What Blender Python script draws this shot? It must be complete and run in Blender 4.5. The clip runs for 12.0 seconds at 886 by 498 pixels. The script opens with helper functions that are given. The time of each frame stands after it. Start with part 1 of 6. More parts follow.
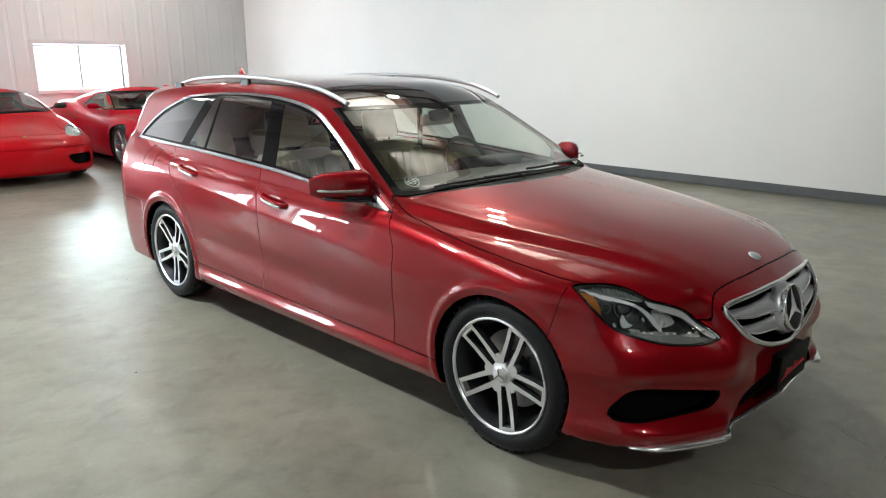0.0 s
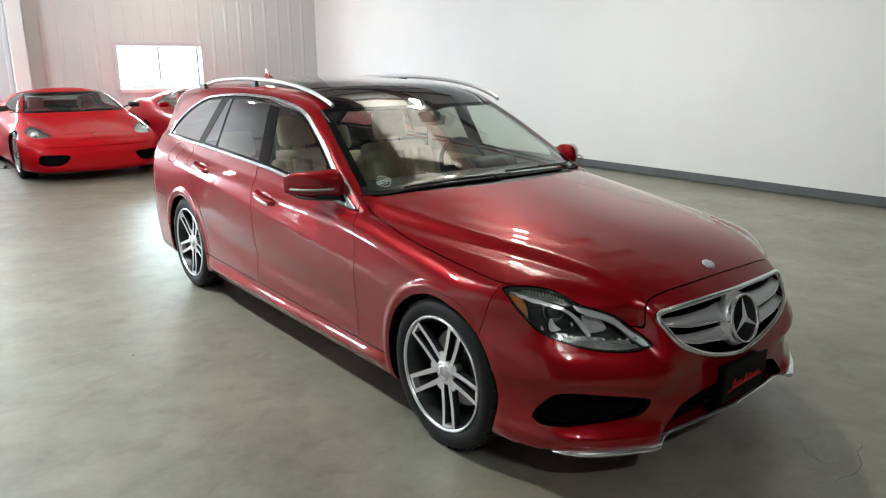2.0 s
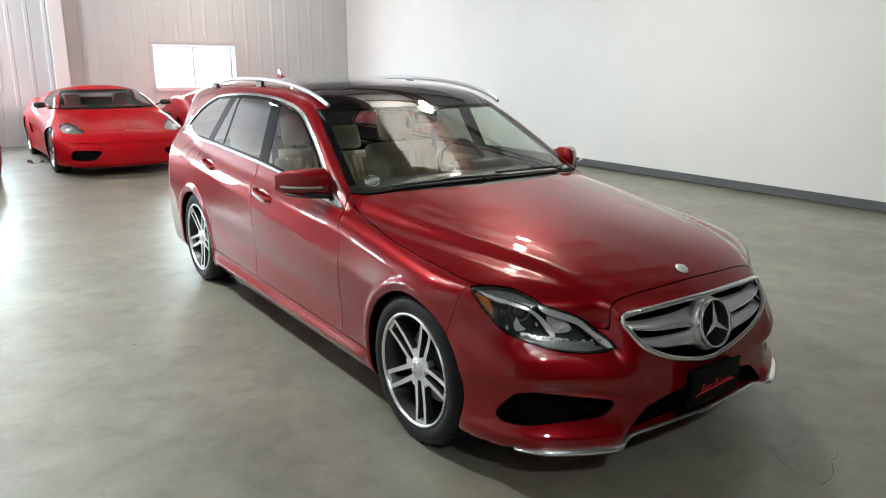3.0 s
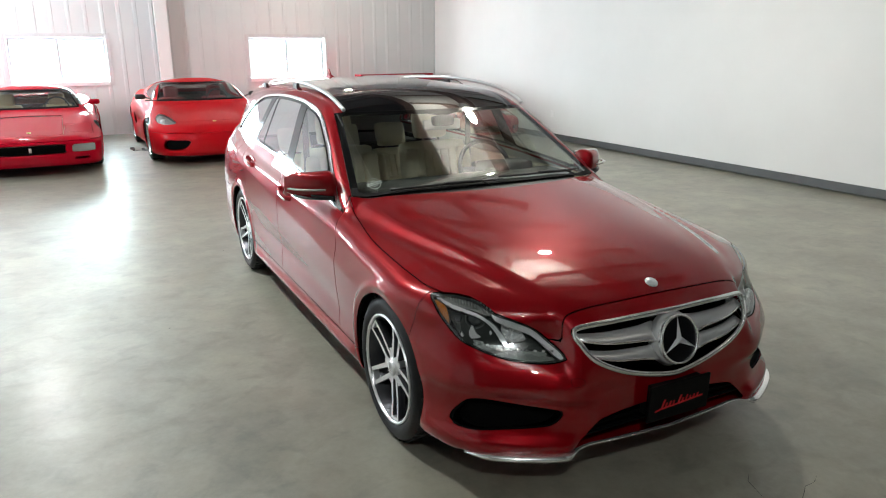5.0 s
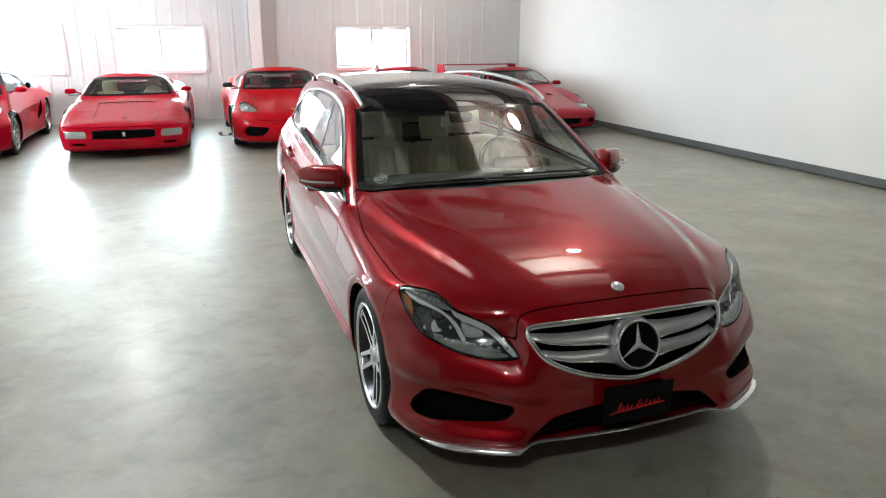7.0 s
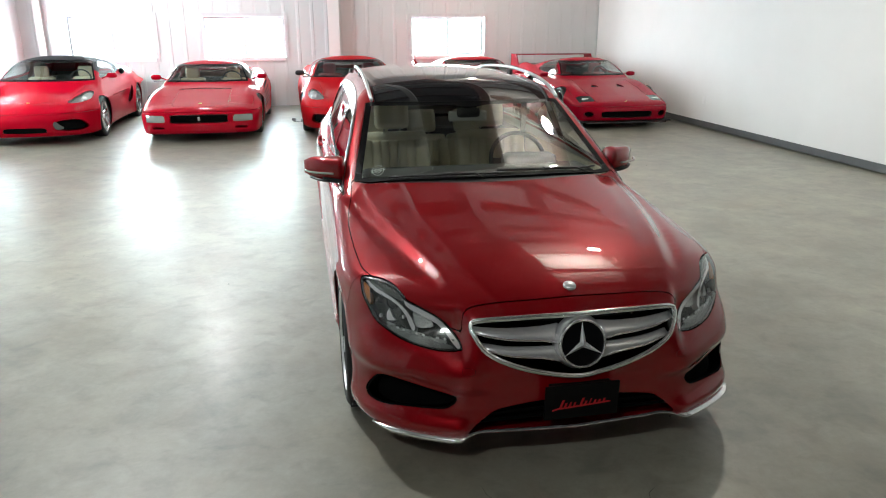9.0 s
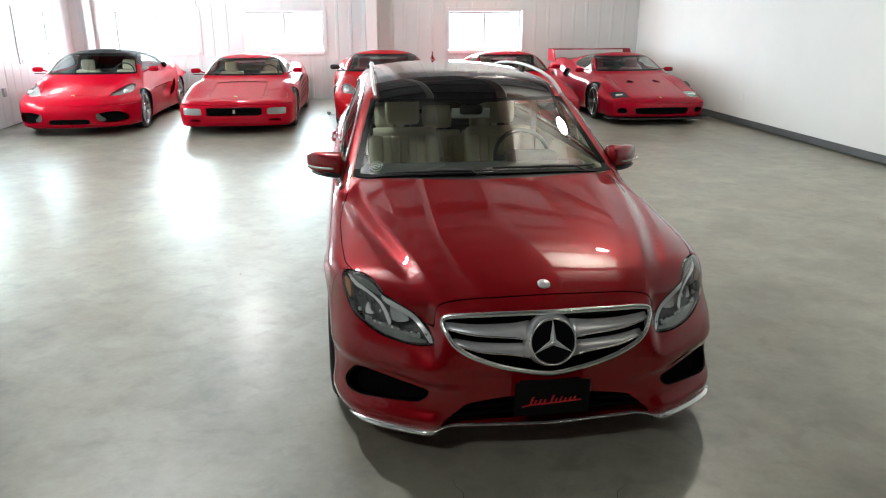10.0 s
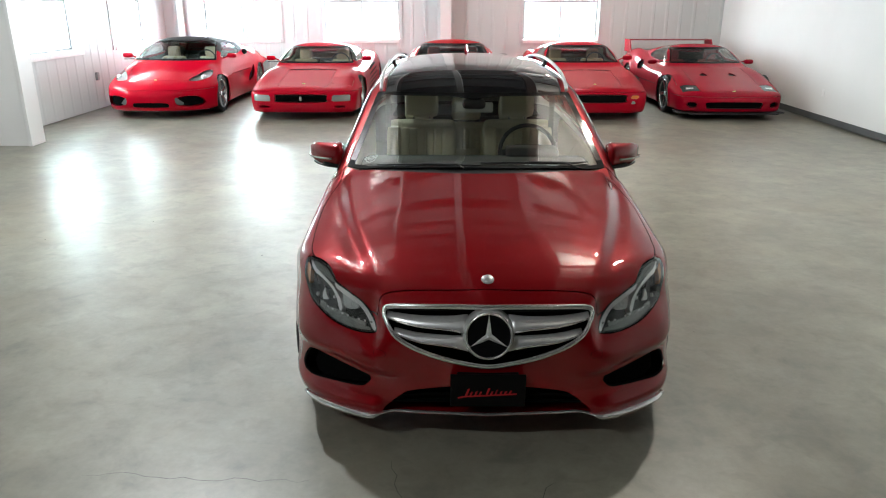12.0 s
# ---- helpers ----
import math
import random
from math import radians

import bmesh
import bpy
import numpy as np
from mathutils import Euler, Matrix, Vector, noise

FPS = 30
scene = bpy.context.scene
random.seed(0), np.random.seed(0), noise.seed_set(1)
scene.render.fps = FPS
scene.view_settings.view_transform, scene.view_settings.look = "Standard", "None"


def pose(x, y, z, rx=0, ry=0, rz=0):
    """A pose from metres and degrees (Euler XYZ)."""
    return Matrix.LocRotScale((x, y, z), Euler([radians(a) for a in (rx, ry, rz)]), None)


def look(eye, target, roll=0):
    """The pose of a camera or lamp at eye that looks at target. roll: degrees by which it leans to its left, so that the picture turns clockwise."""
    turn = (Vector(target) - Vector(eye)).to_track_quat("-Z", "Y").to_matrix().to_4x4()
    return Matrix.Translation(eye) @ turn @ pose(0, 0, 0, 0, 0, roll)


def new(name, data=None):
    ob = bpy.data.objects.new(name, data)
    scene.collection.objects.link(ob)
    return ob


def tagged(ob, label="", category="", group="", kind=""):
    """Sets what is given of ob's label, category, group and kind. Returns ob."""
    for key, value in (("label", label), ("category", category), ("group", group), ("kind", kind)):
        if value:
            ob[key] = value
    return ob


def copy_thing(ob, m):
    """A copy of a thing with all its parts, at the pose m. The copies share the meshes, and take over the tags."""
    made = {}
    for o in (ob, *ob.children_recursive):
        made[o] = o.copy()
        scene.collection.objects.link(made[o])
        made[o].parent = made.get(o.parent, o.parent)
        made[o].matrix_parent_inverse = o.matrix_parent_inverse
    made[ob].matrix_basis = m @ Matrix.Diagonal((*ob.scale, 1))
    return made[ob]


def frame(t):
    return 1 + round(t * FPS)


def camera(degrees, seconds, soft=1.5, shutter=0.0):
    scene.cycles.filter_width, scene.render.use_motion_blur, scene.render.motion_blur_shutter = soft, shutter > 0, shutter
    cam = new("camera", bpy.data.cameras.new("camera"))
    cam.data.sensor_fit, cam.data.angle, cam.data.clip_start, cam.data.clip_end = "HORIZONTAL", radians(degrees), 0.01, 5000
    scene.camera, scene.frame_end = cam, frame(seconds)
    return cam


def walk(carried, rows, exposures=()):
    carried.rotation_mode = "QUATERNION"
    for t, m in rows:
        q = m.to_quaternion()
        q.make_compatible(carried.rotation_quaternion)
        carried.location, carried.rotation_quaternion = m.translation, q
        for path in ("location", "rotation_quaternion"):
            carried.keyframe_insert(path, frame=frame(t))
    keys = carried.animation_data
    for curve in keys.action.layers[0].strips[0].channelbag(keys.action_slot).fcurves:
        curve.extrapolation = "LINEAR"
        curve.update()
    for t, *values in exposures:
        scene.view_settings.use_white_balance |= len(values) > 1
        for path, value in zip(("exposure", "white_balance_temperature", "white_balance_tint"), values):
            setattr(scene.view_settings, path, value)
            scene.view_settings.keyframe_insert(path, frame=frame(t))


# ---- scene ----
cam = camera(63.7, 12.0, 1.1)
PATH = [
    (0, (-2.935, -1.699, 1.522), (-1.555, -0.342, 1.018), -0.1),
    (0.5, (-2.873, -1.818, 1.523), (-1.53, -0.422, 1.023), 0.2),
    (1, (-2.777, -1.915, 1.525), (-1.476, -0.48, 1.027), 0.3),
    (1.5, (-2.68, -2.018, 1.533), (-1.424, -0.545, 1.031), 0.1),
    (2, (-2.569, -2.12, 1.539), (-1.362, -0.608, 1.034), -0.2),
    (2.5, (-2.492, -2.219, 1.537), (-1.323, -0.676, 1.034), -0.0),
    (4.3, (-2.121, -2.546, 1.612), (-1.148, -0.879, 1.088), 0.1),
    (4.5, (-2.08, -2.576, 1.623), (-1.136, -0.894, 1.093), -0.1),
    (5, (-1.98, -2.669, 1.659), (-1.107, -0.953, 1.116), -0.3),
    (5.5, (-1.885, -2.76, 1.685), (-1.082, -1.014, 1.133), -0.2),
    (6, (-1.781, -2.838, 1.701), (-1.049, -1.063, 1.142), -0.2),
    (6.5, (-1.676, -2.916, 1.716), (-1.004, -1.119, 1.151), -0.0),
    (7, (-1.551, -2.971, 1.724), (-0.931, -1.158, 1.15), -0.1),
    (9, (-1.048, -3.215, 1.781), (-0.675, -1.346, 1.174), -0.0),
    (9.5, (-0.913, -3.266, 1.799), (-0.603, -1.388, 1.184), 0.0),
    (10, (-0.775, -3.312, 1.809), (-0.528, -1.427, 1.185), 0.0),
    (10.5, (-0.633, -3.354, 1.823), (-0.45, -1.466, 1.192), 0.1),
    (11, (-0.491, -3.392, 1.835), (-0.37, -1.501, 1.196), 0.1),
    (11.5, (-0.339, -3.428, 1.849), (-0.281, -1.537, 1.201), 0.2),
    (12, (-0.176, -3.437, 1.861), (-0.185, -1.547, 1.205), 0.1),
]
walk(cam, [(t, look(eye, target, roll)) for t, eye, target, roll in PATH])

# ---- world and lights ----
world = bpy.data.worlds.new("daylight")
scene.world = world
world.use_nodes = True
_nt = world.node_tree
_sky = _nt.nodes.new("ShaderNodeTexSky")
_sky.sky_type = 'NISHITA'
_sky.sun_disc = False
_sky.sun_elevation, _sky.sun_rotation = radians(45), radians(138)
_nt.links.new(_sky.outputs[0], _nt.nodes["Background"].inputs["Color"])
_nt.nodes["Background"].inputs["Strength"].default_value = 0.12
scene.view_settings.exposure = 0.0

SUN = new("sun", bpy.data.lights.new("sun", "SUN"))
SUN.data.energy, SUN.data.angle, SUN.data.color = 1.2, radians(10), (1.0, 0.96, 0.9)
SUN.matrix_world = look((20, -22, 30), (0, 0, 0))
WINDOW_W = 238.0
# the pair at y = -4.9 is unseen, added to brighten the near floor
HALL_LAMPS = [(2.65, 3.2, 120, 1.35), (-3.0, 3.2, 262, 1.3), (2.65, 11.3, 100, 0.5), (-3.0, 11.3, 160, 0.5), (2.65, -4.9, 14, 1.3), (-3.0, -4.9, 115, 1.3)]


def area_lamp(name, at, toward, w, h, watts, colour=(1, 1, 1)):
    d = bpy.data.lights.new(name, "AREA")
    d.shape, d.size, d.size_y, d.energy, d.color = "RECTANGLE", w, h, watts, colour
    o = new(name, d)
    o.matrix_world = look(at, toward)
    return o

# ---- materials ----


def mat(name, colour=(0.5, 0.5, 0.5), rough=0.5, metal=0.0, spec=0.5, coat=0.0):
    m = bpy.data.materials.new(name)
    m.use_nodes = True
    b = m.node_tree.nodes["Principled BSDF"]
    b.inputs["Base Color"].default_value = (*colour, 1)
    b.inputs["Roughness"].default_value = rough
    b.inputs["Metallic"].default_value = metal
    b.inputs["Specular IOR Level"].default_value = spec
    b.inputs["Coat Weight"].default_value = coat
    b.inputs["Coat Roughness"].default_value = 0.012
    b.inputs["Coat IOR"].default_value = 1.37
    return m


def bsdf(m):
    return m.node_tree.nodes["Principled BSDF"]


def mottle(m, scale, low, high, detail=6.0, coords="Object", stretch=(1, 1, 1)):
    """Two-scale noise between two colours into the base colour."""
    nt = m.node_tree
    tc, mp = nt.nodes.new("ShaderNodeTexCoord"), nt.nodes.new("ShaderNodeMapping")
    mp.inputs["Scale"].default_value = stretch
    n, r = nt.nodes.new("ShaderNodeTexNoise"), nt.nodes.new("ShaderNodeValToRGB")
    n.inputs["Scale"].default_value, n.inputs["Detail"].default_value, n.inputs["Roughness"].default_value = scale, detail, 0.6
    r.color_ramp.elements[0].position, r.color_ramp.elements[1].position = 0.3, 0.7
    r.color_ramp.elements[0].color, r.color_ramp.elements[1].color = (*low, 1), (*high, 1)
    nt.links.new(tc.outputs[coords], mp.inputs[0])
    nt.links.new(mp.outputs[0], n.inputs["Vector"])
    nt.links.new(n.outputs["Fac"], r.inputs[0])
    nt.links.new(r.outputs[0], bsdf(m).inputs["Base Color"])
    return m


def bumped(m, scale, strength, dist=0.002, coords="Object", stretch=(1, 1, 1)):
    nt = m.node_tree
    tc, mp = nt.nodes.new("ShaderNodeTexCoord"), nt.nodes.new("ShaderNodeMapping")
    mp.inputs["Scale"].default_value = stretch
    n, b = nt.nodes.new("ShaderNodeTexNoise"), nt.nodes.new("ShaderNodeBump")
    n.inputs["Scale"].default_value, n.inputs["Detail"].default_value = scale, 4
    b.inputs["Strength"].default_value, b.inputs["Distance"].default_value = strength, dist
    nt.links.new(tc.outputs[coords], mp.inputs[0])
    nt.links.new(mp.outputs[0], n.inputs["Vector"])
    nt.links.new(n.outputs["Fac"], b.inputs["Height"])
    nt.links.new(b.outputs[0], bsdf(m).inputs["Normal"])
    return m


def glass(name, tint=(0.9, 0.95, 0.93), rough=0.0, clear=0.9, gloss=0.10):
    """Thin glass: a clear sheet with a Fresnel gloss."""
    m = bpy.data.materials.new(name)
    m.use_nodes = True
    nt = m.node_tree
    nt.nodes.clear()
    out, mix = nt.nodes.new("ShaderNodeOutputMaterial"), nt.nodes.new("ShaderNodeMixShader")
    tr, gl, lw = nt.nodes.new("ShaderNodeBsdfTransparent"), nt.nodes.new("ShaderNodeBsdfGlossy"), nt.nodes.new("ShaderNodeLayerWeight")
    tr.inputs["Color"].default_value = (*[c * clear for c in tint], 1)
    gl.inputs["Roughness"].default_value = rough
    lw.inputs["Blend"].default_value = 0.5
    pw, ml = nt.nodes.new("ShaderNodeMath"), nt.nodes.new("ShaderNodeMath")
    pw.operation, pw.inputs[1].default_value = "POWER", 4.0
    ml.operation, ml.inputs[1].default_value, ml.inputs[2].default_value = "MULTIPLY_ADD", 0.85, gloss
    nt.links.new(lw.outputs["Facing"], pw.inputs[0])
    nt.links.new(pw.outputs[0], ml.inputs[0])
    nt.links.new(ml.outputs[0], mix.inputs[0])
    nt.links.new(tr.outputs[0], mix.inputs[1])
    nt.links.new(gl.outputs[0], mix.inputs[2])
    nt.links.new(mix.outputs[0], out.inputs[0])
    return m


def lacquered(m, ior):
    """A hard, smooth clear coat of that index over the paint."""
    bsdf(m).inputs["Coat IOR"].default_value, bsdf(m).inputs["Coat Roughness"].default_value = ior, 0.004
    return m


PAINT = lacquered(mat("candy_red_paint", (0.240, 0.0015, 0.005), 0.38, 0.28, 0.03, 1.0), 1.56)
RED_A = lacquered(mat("bright_red_paint", (0.39, 0.001, 0.013), 0.55, 0.0, 0.02, 0.50), 1.40)
CHROME = mat("chrome", (0.85, 0.85, 0.86), 0.08, 1.0)
BRIGHTCHROME = mat("bright_chrome", (0.95, 0.95, 0.95), 0.16, 0.86)
EMBLEMSILVER = mat("emblem_silver", (0.82, 0.83, 0.83), 0.30, 0.55)
SATIN = mat("satin_silver", (0.66, 0.67, 0.67), 0.32, 0.65)
BLACK = mat("black_plastic", (0.012, 0.012, 0.013), 0.45)
GLOSSBLACK = mat("gloss_black", (0.006, 0.006, 0.006), 0.08, 0, 0.22, 0.0)
VOID = mat("dark_cavity", (0.003, 0.003, 0.003), 0.9, 0, 0.05)
RUBBER = bumped(mat("tyre_rubber", (0.007, 0.007, 0.0075), 0.6, 0, 0.3), 60, 0.3)
WALLPAINT = bumped(mottle(mat("off_white_wall", rough=0.75), 0.6, (0.74, 0.74, 0.725), (0.79, 0.79, 0.775)), 40, 0.15)
LINER = bumped(mottle(mat("ribbed_liner_panel", rough=0.45), 0.8, (0.58, 0.605, 0.605), (0.63, 0.655, 0.655)), 8, 0.1)
FRAMEGREY = mottle(mat("window_frame_vinyl", rough=0.4), 3, (0.55, 0.55, 0.56), (0.62, 0.62, 0.63))
TRIMWHITE = mat("white_trim", (0.8, 0.8, 0.79), 0.4)
# dim bays of the roof and unseen rear walls: shade put into the colour
DARKSHADE = mottle(mat("painted_dark_shade", rough=0.7), 1.5, (0.07, 0.068, 0.065), (0.10, 0.098, 0.094))
MIDSHADE = mottle(mat("painted_mid_shade", rough=0.7), 1.5, (0.17, 0.168, 0.16), (0.22, 0.218, 0.21))
TRIMBRIGHT = mat("polished_trim", (0.88, 0.88, 0.88), 0.20, 1.0)
CEIL = mottle(mat("white_insulation", rough=0.8), 1.5, (0.46, 0.46, 0.45), (0.54, 0.54, 0.53))
STEEL = mat("painted_steel_beam", (0.10, 0.06, 0.05), 0.5)
PALESTEEL = mat("pale_steel_purlin", (0.34, 0.33, 0.31), 0.5)
BASE = mottle(mat("grey_vinyl_base", rough=0.5), 3, (0.075, 0.08, 0.082), (0.10, 0.105, 0.108))
SASHGREY = mat("grey_sash_vinyl", (0.34, 0.34, 0.345), 0.45)
GLASS = glass("window_glass")
SIDEGLASS = glass("side_window_glass", (0.86, 0.92, 0.88), 0.0, 0.85, 0.30)
AUTOGLASS = glass("car_glass", (0.94, 1.0, 0.93), 0.0, 1.0, 0.19)


def concrete():
    """Polished concrete: cloudy trowel marks, fine speckle and faint scuffs."""
    m = mat("polished_concrete", rough=0.25)
    nt = m.node_tree
    N, L = nt.nodes.new, nt.links.new
    tc = N("ShaderNodeTexCoord")

    def noise_at(scale, detail, rough, stretch=(1, 1, 1), turn=0.0, dist=0.0):
        mp, n = N("ShaderNodeMapping"), N("ShaderNodeTexNoise")
        mp.inputs["Scale"].default_value, mp.inputs["Rotation"].default_value = stretch, (0, 0, turn)
        n.inputs["Scale"].default_value, n.inputs["Detail"].default_value, n.inputs["Roughness"].default_value, n.inputs["Distortion"].default_value = scale, detail, rough, dist
        L(tc.outputs["Object"], mp.inputs[0])
        L(mp.outputs[0], n.inputs["Vector"])
        return n.outputs["Fac"]

    def blend(a, b, f):
        x = N("ShaderNodeMix")
        x.inputs[0].default_value = f
        L(a, x.inputs[2])
        L(b, x.inputs[3])
        return x.outputs[0]
    cloud = blend(noise_at(0.5, 4, 0.55, (1, 1, 1), 0.4, 0.6), noise_at(1.9, 7, 0.62, (1.0, 1.2, 1), 0.5, 0.3), 0.5)
    grain = blend(cloud, noise_at(34, 5, 0.7), 0.16)
    scuff = noise_at(4.5, 6, 0.62, (1, 1, 1), 0.9, 0.5)
    ramp = N("ShaderNodeValToRGB")
    ramp.color_ramp.elements[0].position, ramp.color_ramp.elements[1].position = 0.36, 0.64
    ramp.color_ramp.elements[0].color, ramp.color_ramp.elements[1].color = (0.151, 0.147, 0.114, 1), (0.318, 0.309, 0.245, 1)
    L(blend(grain, scuff, 0.15), ramp.inputs[0])

    def over(colour_out, mask, tone, strength):
        """Lay a tone over a colour where the mask says so."""
        k, x = N("ShaderNodeMath"), N("ShaderNodeMix")
        k.operation, k.inputs[1].default_value = "MULTIPLY", strength
        x.data_type = "RGBA"
        L(mask, k.inputs[0])
        L(k.outputs[0], x.inputs[0])
        L(colour_out, x.inputs[6])
        x.inputs[7].default_value = (*tone, 1)
        return x.outputs[2]

    def threshold(value, lo, hi):
        r = N("ShaderNodeMapRange")
        r.inputs["From Min"].default_value, r.inputs["From Max"].default_value = lo, hi
        L(value, r.inputs["Value"])
        return r.outputs[0]
    # brown oil stains and dark rubbed patches with soft edges
    tint = over(ramp.outputs[0], threshold(noise_at(0.8, 4, 0.55, (1, 1, 1), 1.3, 0.4), 0.48, 0.80), (0.17, 0.13, 0.08), 0.50)
    tint = over(tint, threshold(noise_at(1.6, 6, 0.62, (1, 1, 1), 0.2, 0.4), 0.48, 0.84), (0.085, 0.088, 0.080), 0.50)
    # small scuffed blotches
    tint = over(tint, threshold(noise_at(5.5, 5, 0.6, (1, 1.25, 1), 0.7, 0.6), 0.50, 0.78), (0.098, 0.100, 0.088), 0.50)
    tint = over(tint, threshold(noise_at(2.6, 5, 0.6, (1.3, 1, 1), 2.1, 0.5), 0.52, 0.80), (0.345, 0.325, 0.235), 0.40)
    L(tint, bsdf(m).inputs["Base Color"])
    rr = N("ShaderNodeMapRange")
    rr.inputs["From Min"].default_value, rr.inputs["From Max"].default_value = 0.30, 0.70
    rr.inputs["To Min"].default_value, rr.inputs["To Max"].default_value = 0.41, 0.47
    L(cloud, rr.inputs["Value"])
    L(rr.outputs[0], bsdf(m).inputs["Roughness"])
    bsdf(m).inputs["Specular IOR Level"].default_value = 0.62
    bsdf(m).inputs["Coat Weight"].default_value, bsdf(m).inputs["Coat IOR"].default_value = 0.40, 1.45
    bsdf(m).inputs["Coat Roughness"].default_value = 0.25
    return m


CONCRETE = concrete()


# ---- mesh helpers ----


def finish(ob, mats, smooth=False):
    for m in (mats if isinstance(mats, (list, tuple)) else [mats]):
        ob.data.materials.append(m)
    if smooth:
        for p in ob.data.polygons:
            p.use_smooth = True
    return ob


def part(name, bm, material, parent=None, label="", smooth=False):
    """One bmesh as one mesh object, under parent if given."""
    me = bpy.data.meshes.new(name)
    bm.normal_update()
    bm.to_mesh(me)
    bm.free()
    ob = finish(new(name, me), material, smooth)
    ob.parent = parent
    if label:
        tagged(ob, label)
    return ob


def box(bm, lo, hi, bevel=0.0, m=None):
    r = bmesh.ops.create_cube(bm, size=1.0)
    vs = r["verts"]
    for v in vs:
        v.co = Vector([(lo[i] + hi[i]) / 2 + v.co[i] * (hi[i] - lo[i]) for i in range(3)])
    if bevel:
        es = list({e for v in vs for e in v.link_edges})
        res = bmesh.ops.bevel(bm, geom=es, offset=bevel, segments=2, affect="EDGES", profile=0.6)
        vs = list({v for f in res["faces"] for v in f.verts} | {v for v in vs if v.is_valid})
    if m is not None:
        for v in vs:
            v.co = m @ v.co
    return bm


def boxes(*specs, bevel=0.0):
    bm = bmesh.new()
    for lo, hi in specs:
        box(bm, lo, hi, bevel)
    return bm


def thing(name, label, category, group="", kind="", m=None):
    ob = tagged(new(name), label, category, group, kind)
    if m is not None:
        ob.matrix_world = m
    return ob


def tube(points, radius, sides=10, closed=False):
    """A tube along points, as a bmesh."""
    bm = bmesh.new()
    pts = [Vector(p) for p in points]
    n = len(pts)
    rings = []
    up = Vector((0, 0, 1))
    for i, p in enumerate(pts):
        a, b = (pts[(i - 1) % n], pts[(i + 1) % n]) if closed else (pts[max(i - 1, 0)], pts[min(i + 1, n - 1)])
        d = (b - a).normalized()
        s = d.cross(up)
        s = s.normalized() if s.length > 1e-4 else Vector((1, 0, 0))
        w = s.cross(d).normalized()
        r = radius[i] if isinstance(radius, list) else radius
        rx, rz = r if isinstance(r, tuple) else (r, r)
        rings.append([bm.verts.new(p + s * (rx * math.cos(k * 2 * math.pi / sides)) + w * (rz * math.sin(k * 2 * math.pi / sides))) for k in range(sides)])
    for i in range(n if closed else n - 1):
        a, b = rings[i], rings[(i + 1) % n]
        for k in range(sides):
            bm.faces.new((a[k], a[(k + 1) % sides], b[(k + 1) % sides], b[k]))
    if not closed:
        bm.faces.new(rings[0][::-1])
        bm.faces.new(rings[-1])
    return bm


def lathe(profile, steps=48, axis="x", close=False):
    """Turn (radius, along) pairs about an axis."""
    bm = bmesh.new()
    rings = []
    for r, a in profile:
        ring = []
        for k in range(steps):
            t = 2 * math.pi * k / steps
            c, s = r * math.cos(t), r * math.sin(t)
            ring.append(bm.verts.new((a, c, s) if axis == "x" else (c, a, s) if axis == "y" else (c, s, a)))
        rings.append(ring)
    for a, b in zip(rings, rings[1:] + (rings[:1] if close else [])):
        for k in range(steps):
            bm.faces.new((a[k], a[(k + 1) % steps], b[(k + 1) % steps], b[k]))
    bmesh.ops.recalc_face_normals(bm, faces=bm.faces[:])
    return bm

# ---- the hall ----
XL, XR, YB, YF, ZC = -6.53, 5.99, 13.36, -17.0, 6.0
SILL, HEAD = 1.02, 1.92
BACKWIN = [(1.50, 3.26), (-2.99, -1.22), (-5.69, -3.91)]
LEFTWIN = [(10.64, 12.53), (7.62, 9.46)]
REVEAL = 0.30


def slab(name, lo, hi, material, label, kind="structure", category="wall"):
    ob = part(name, boxes((lo, hi)), material)
    return tagged(ob, label, category, kind=kind)


FLOOR = part("floor", boxes(((XL - 0.3, YF - 0.3, -0.2), (XR + 0.3, YB + 0.3, -0.02))), CONCRETE)
tagged(FLOOR, "polished grey concrete floor with faint cracks", "floor", kind="structure")
# unseen rear walls, coloured dark so that the car paint reflects little
slab("wall_east_rear", (XR, YF, 0), (XR + 0.2, -4.0, ZC), DARKSHADE, "plain unseen hall wall behind the camera, coloured dark to dim reflections")
slab("wall_east", (XR, -4.0, 0), (XR + 0.2, YB + 0.2, ZC), WALLPAINT, "smooth off-white painted hall wall")
slab("wall_south", (XL - 0.2, YF - 0.2, 0), (XR + 0.2, YF, ZC), DARKSHADE, "plain unseen hall wall behind the camera, coloured dark to dim reflections")
tagged(part("baseboard", boxes(((XR - 0.012, YF, 0), (XR, YB, 0.105)), bevel=0.003), BASE), "dark grey vinyl wall base strip", "baseboard", kind="structure")


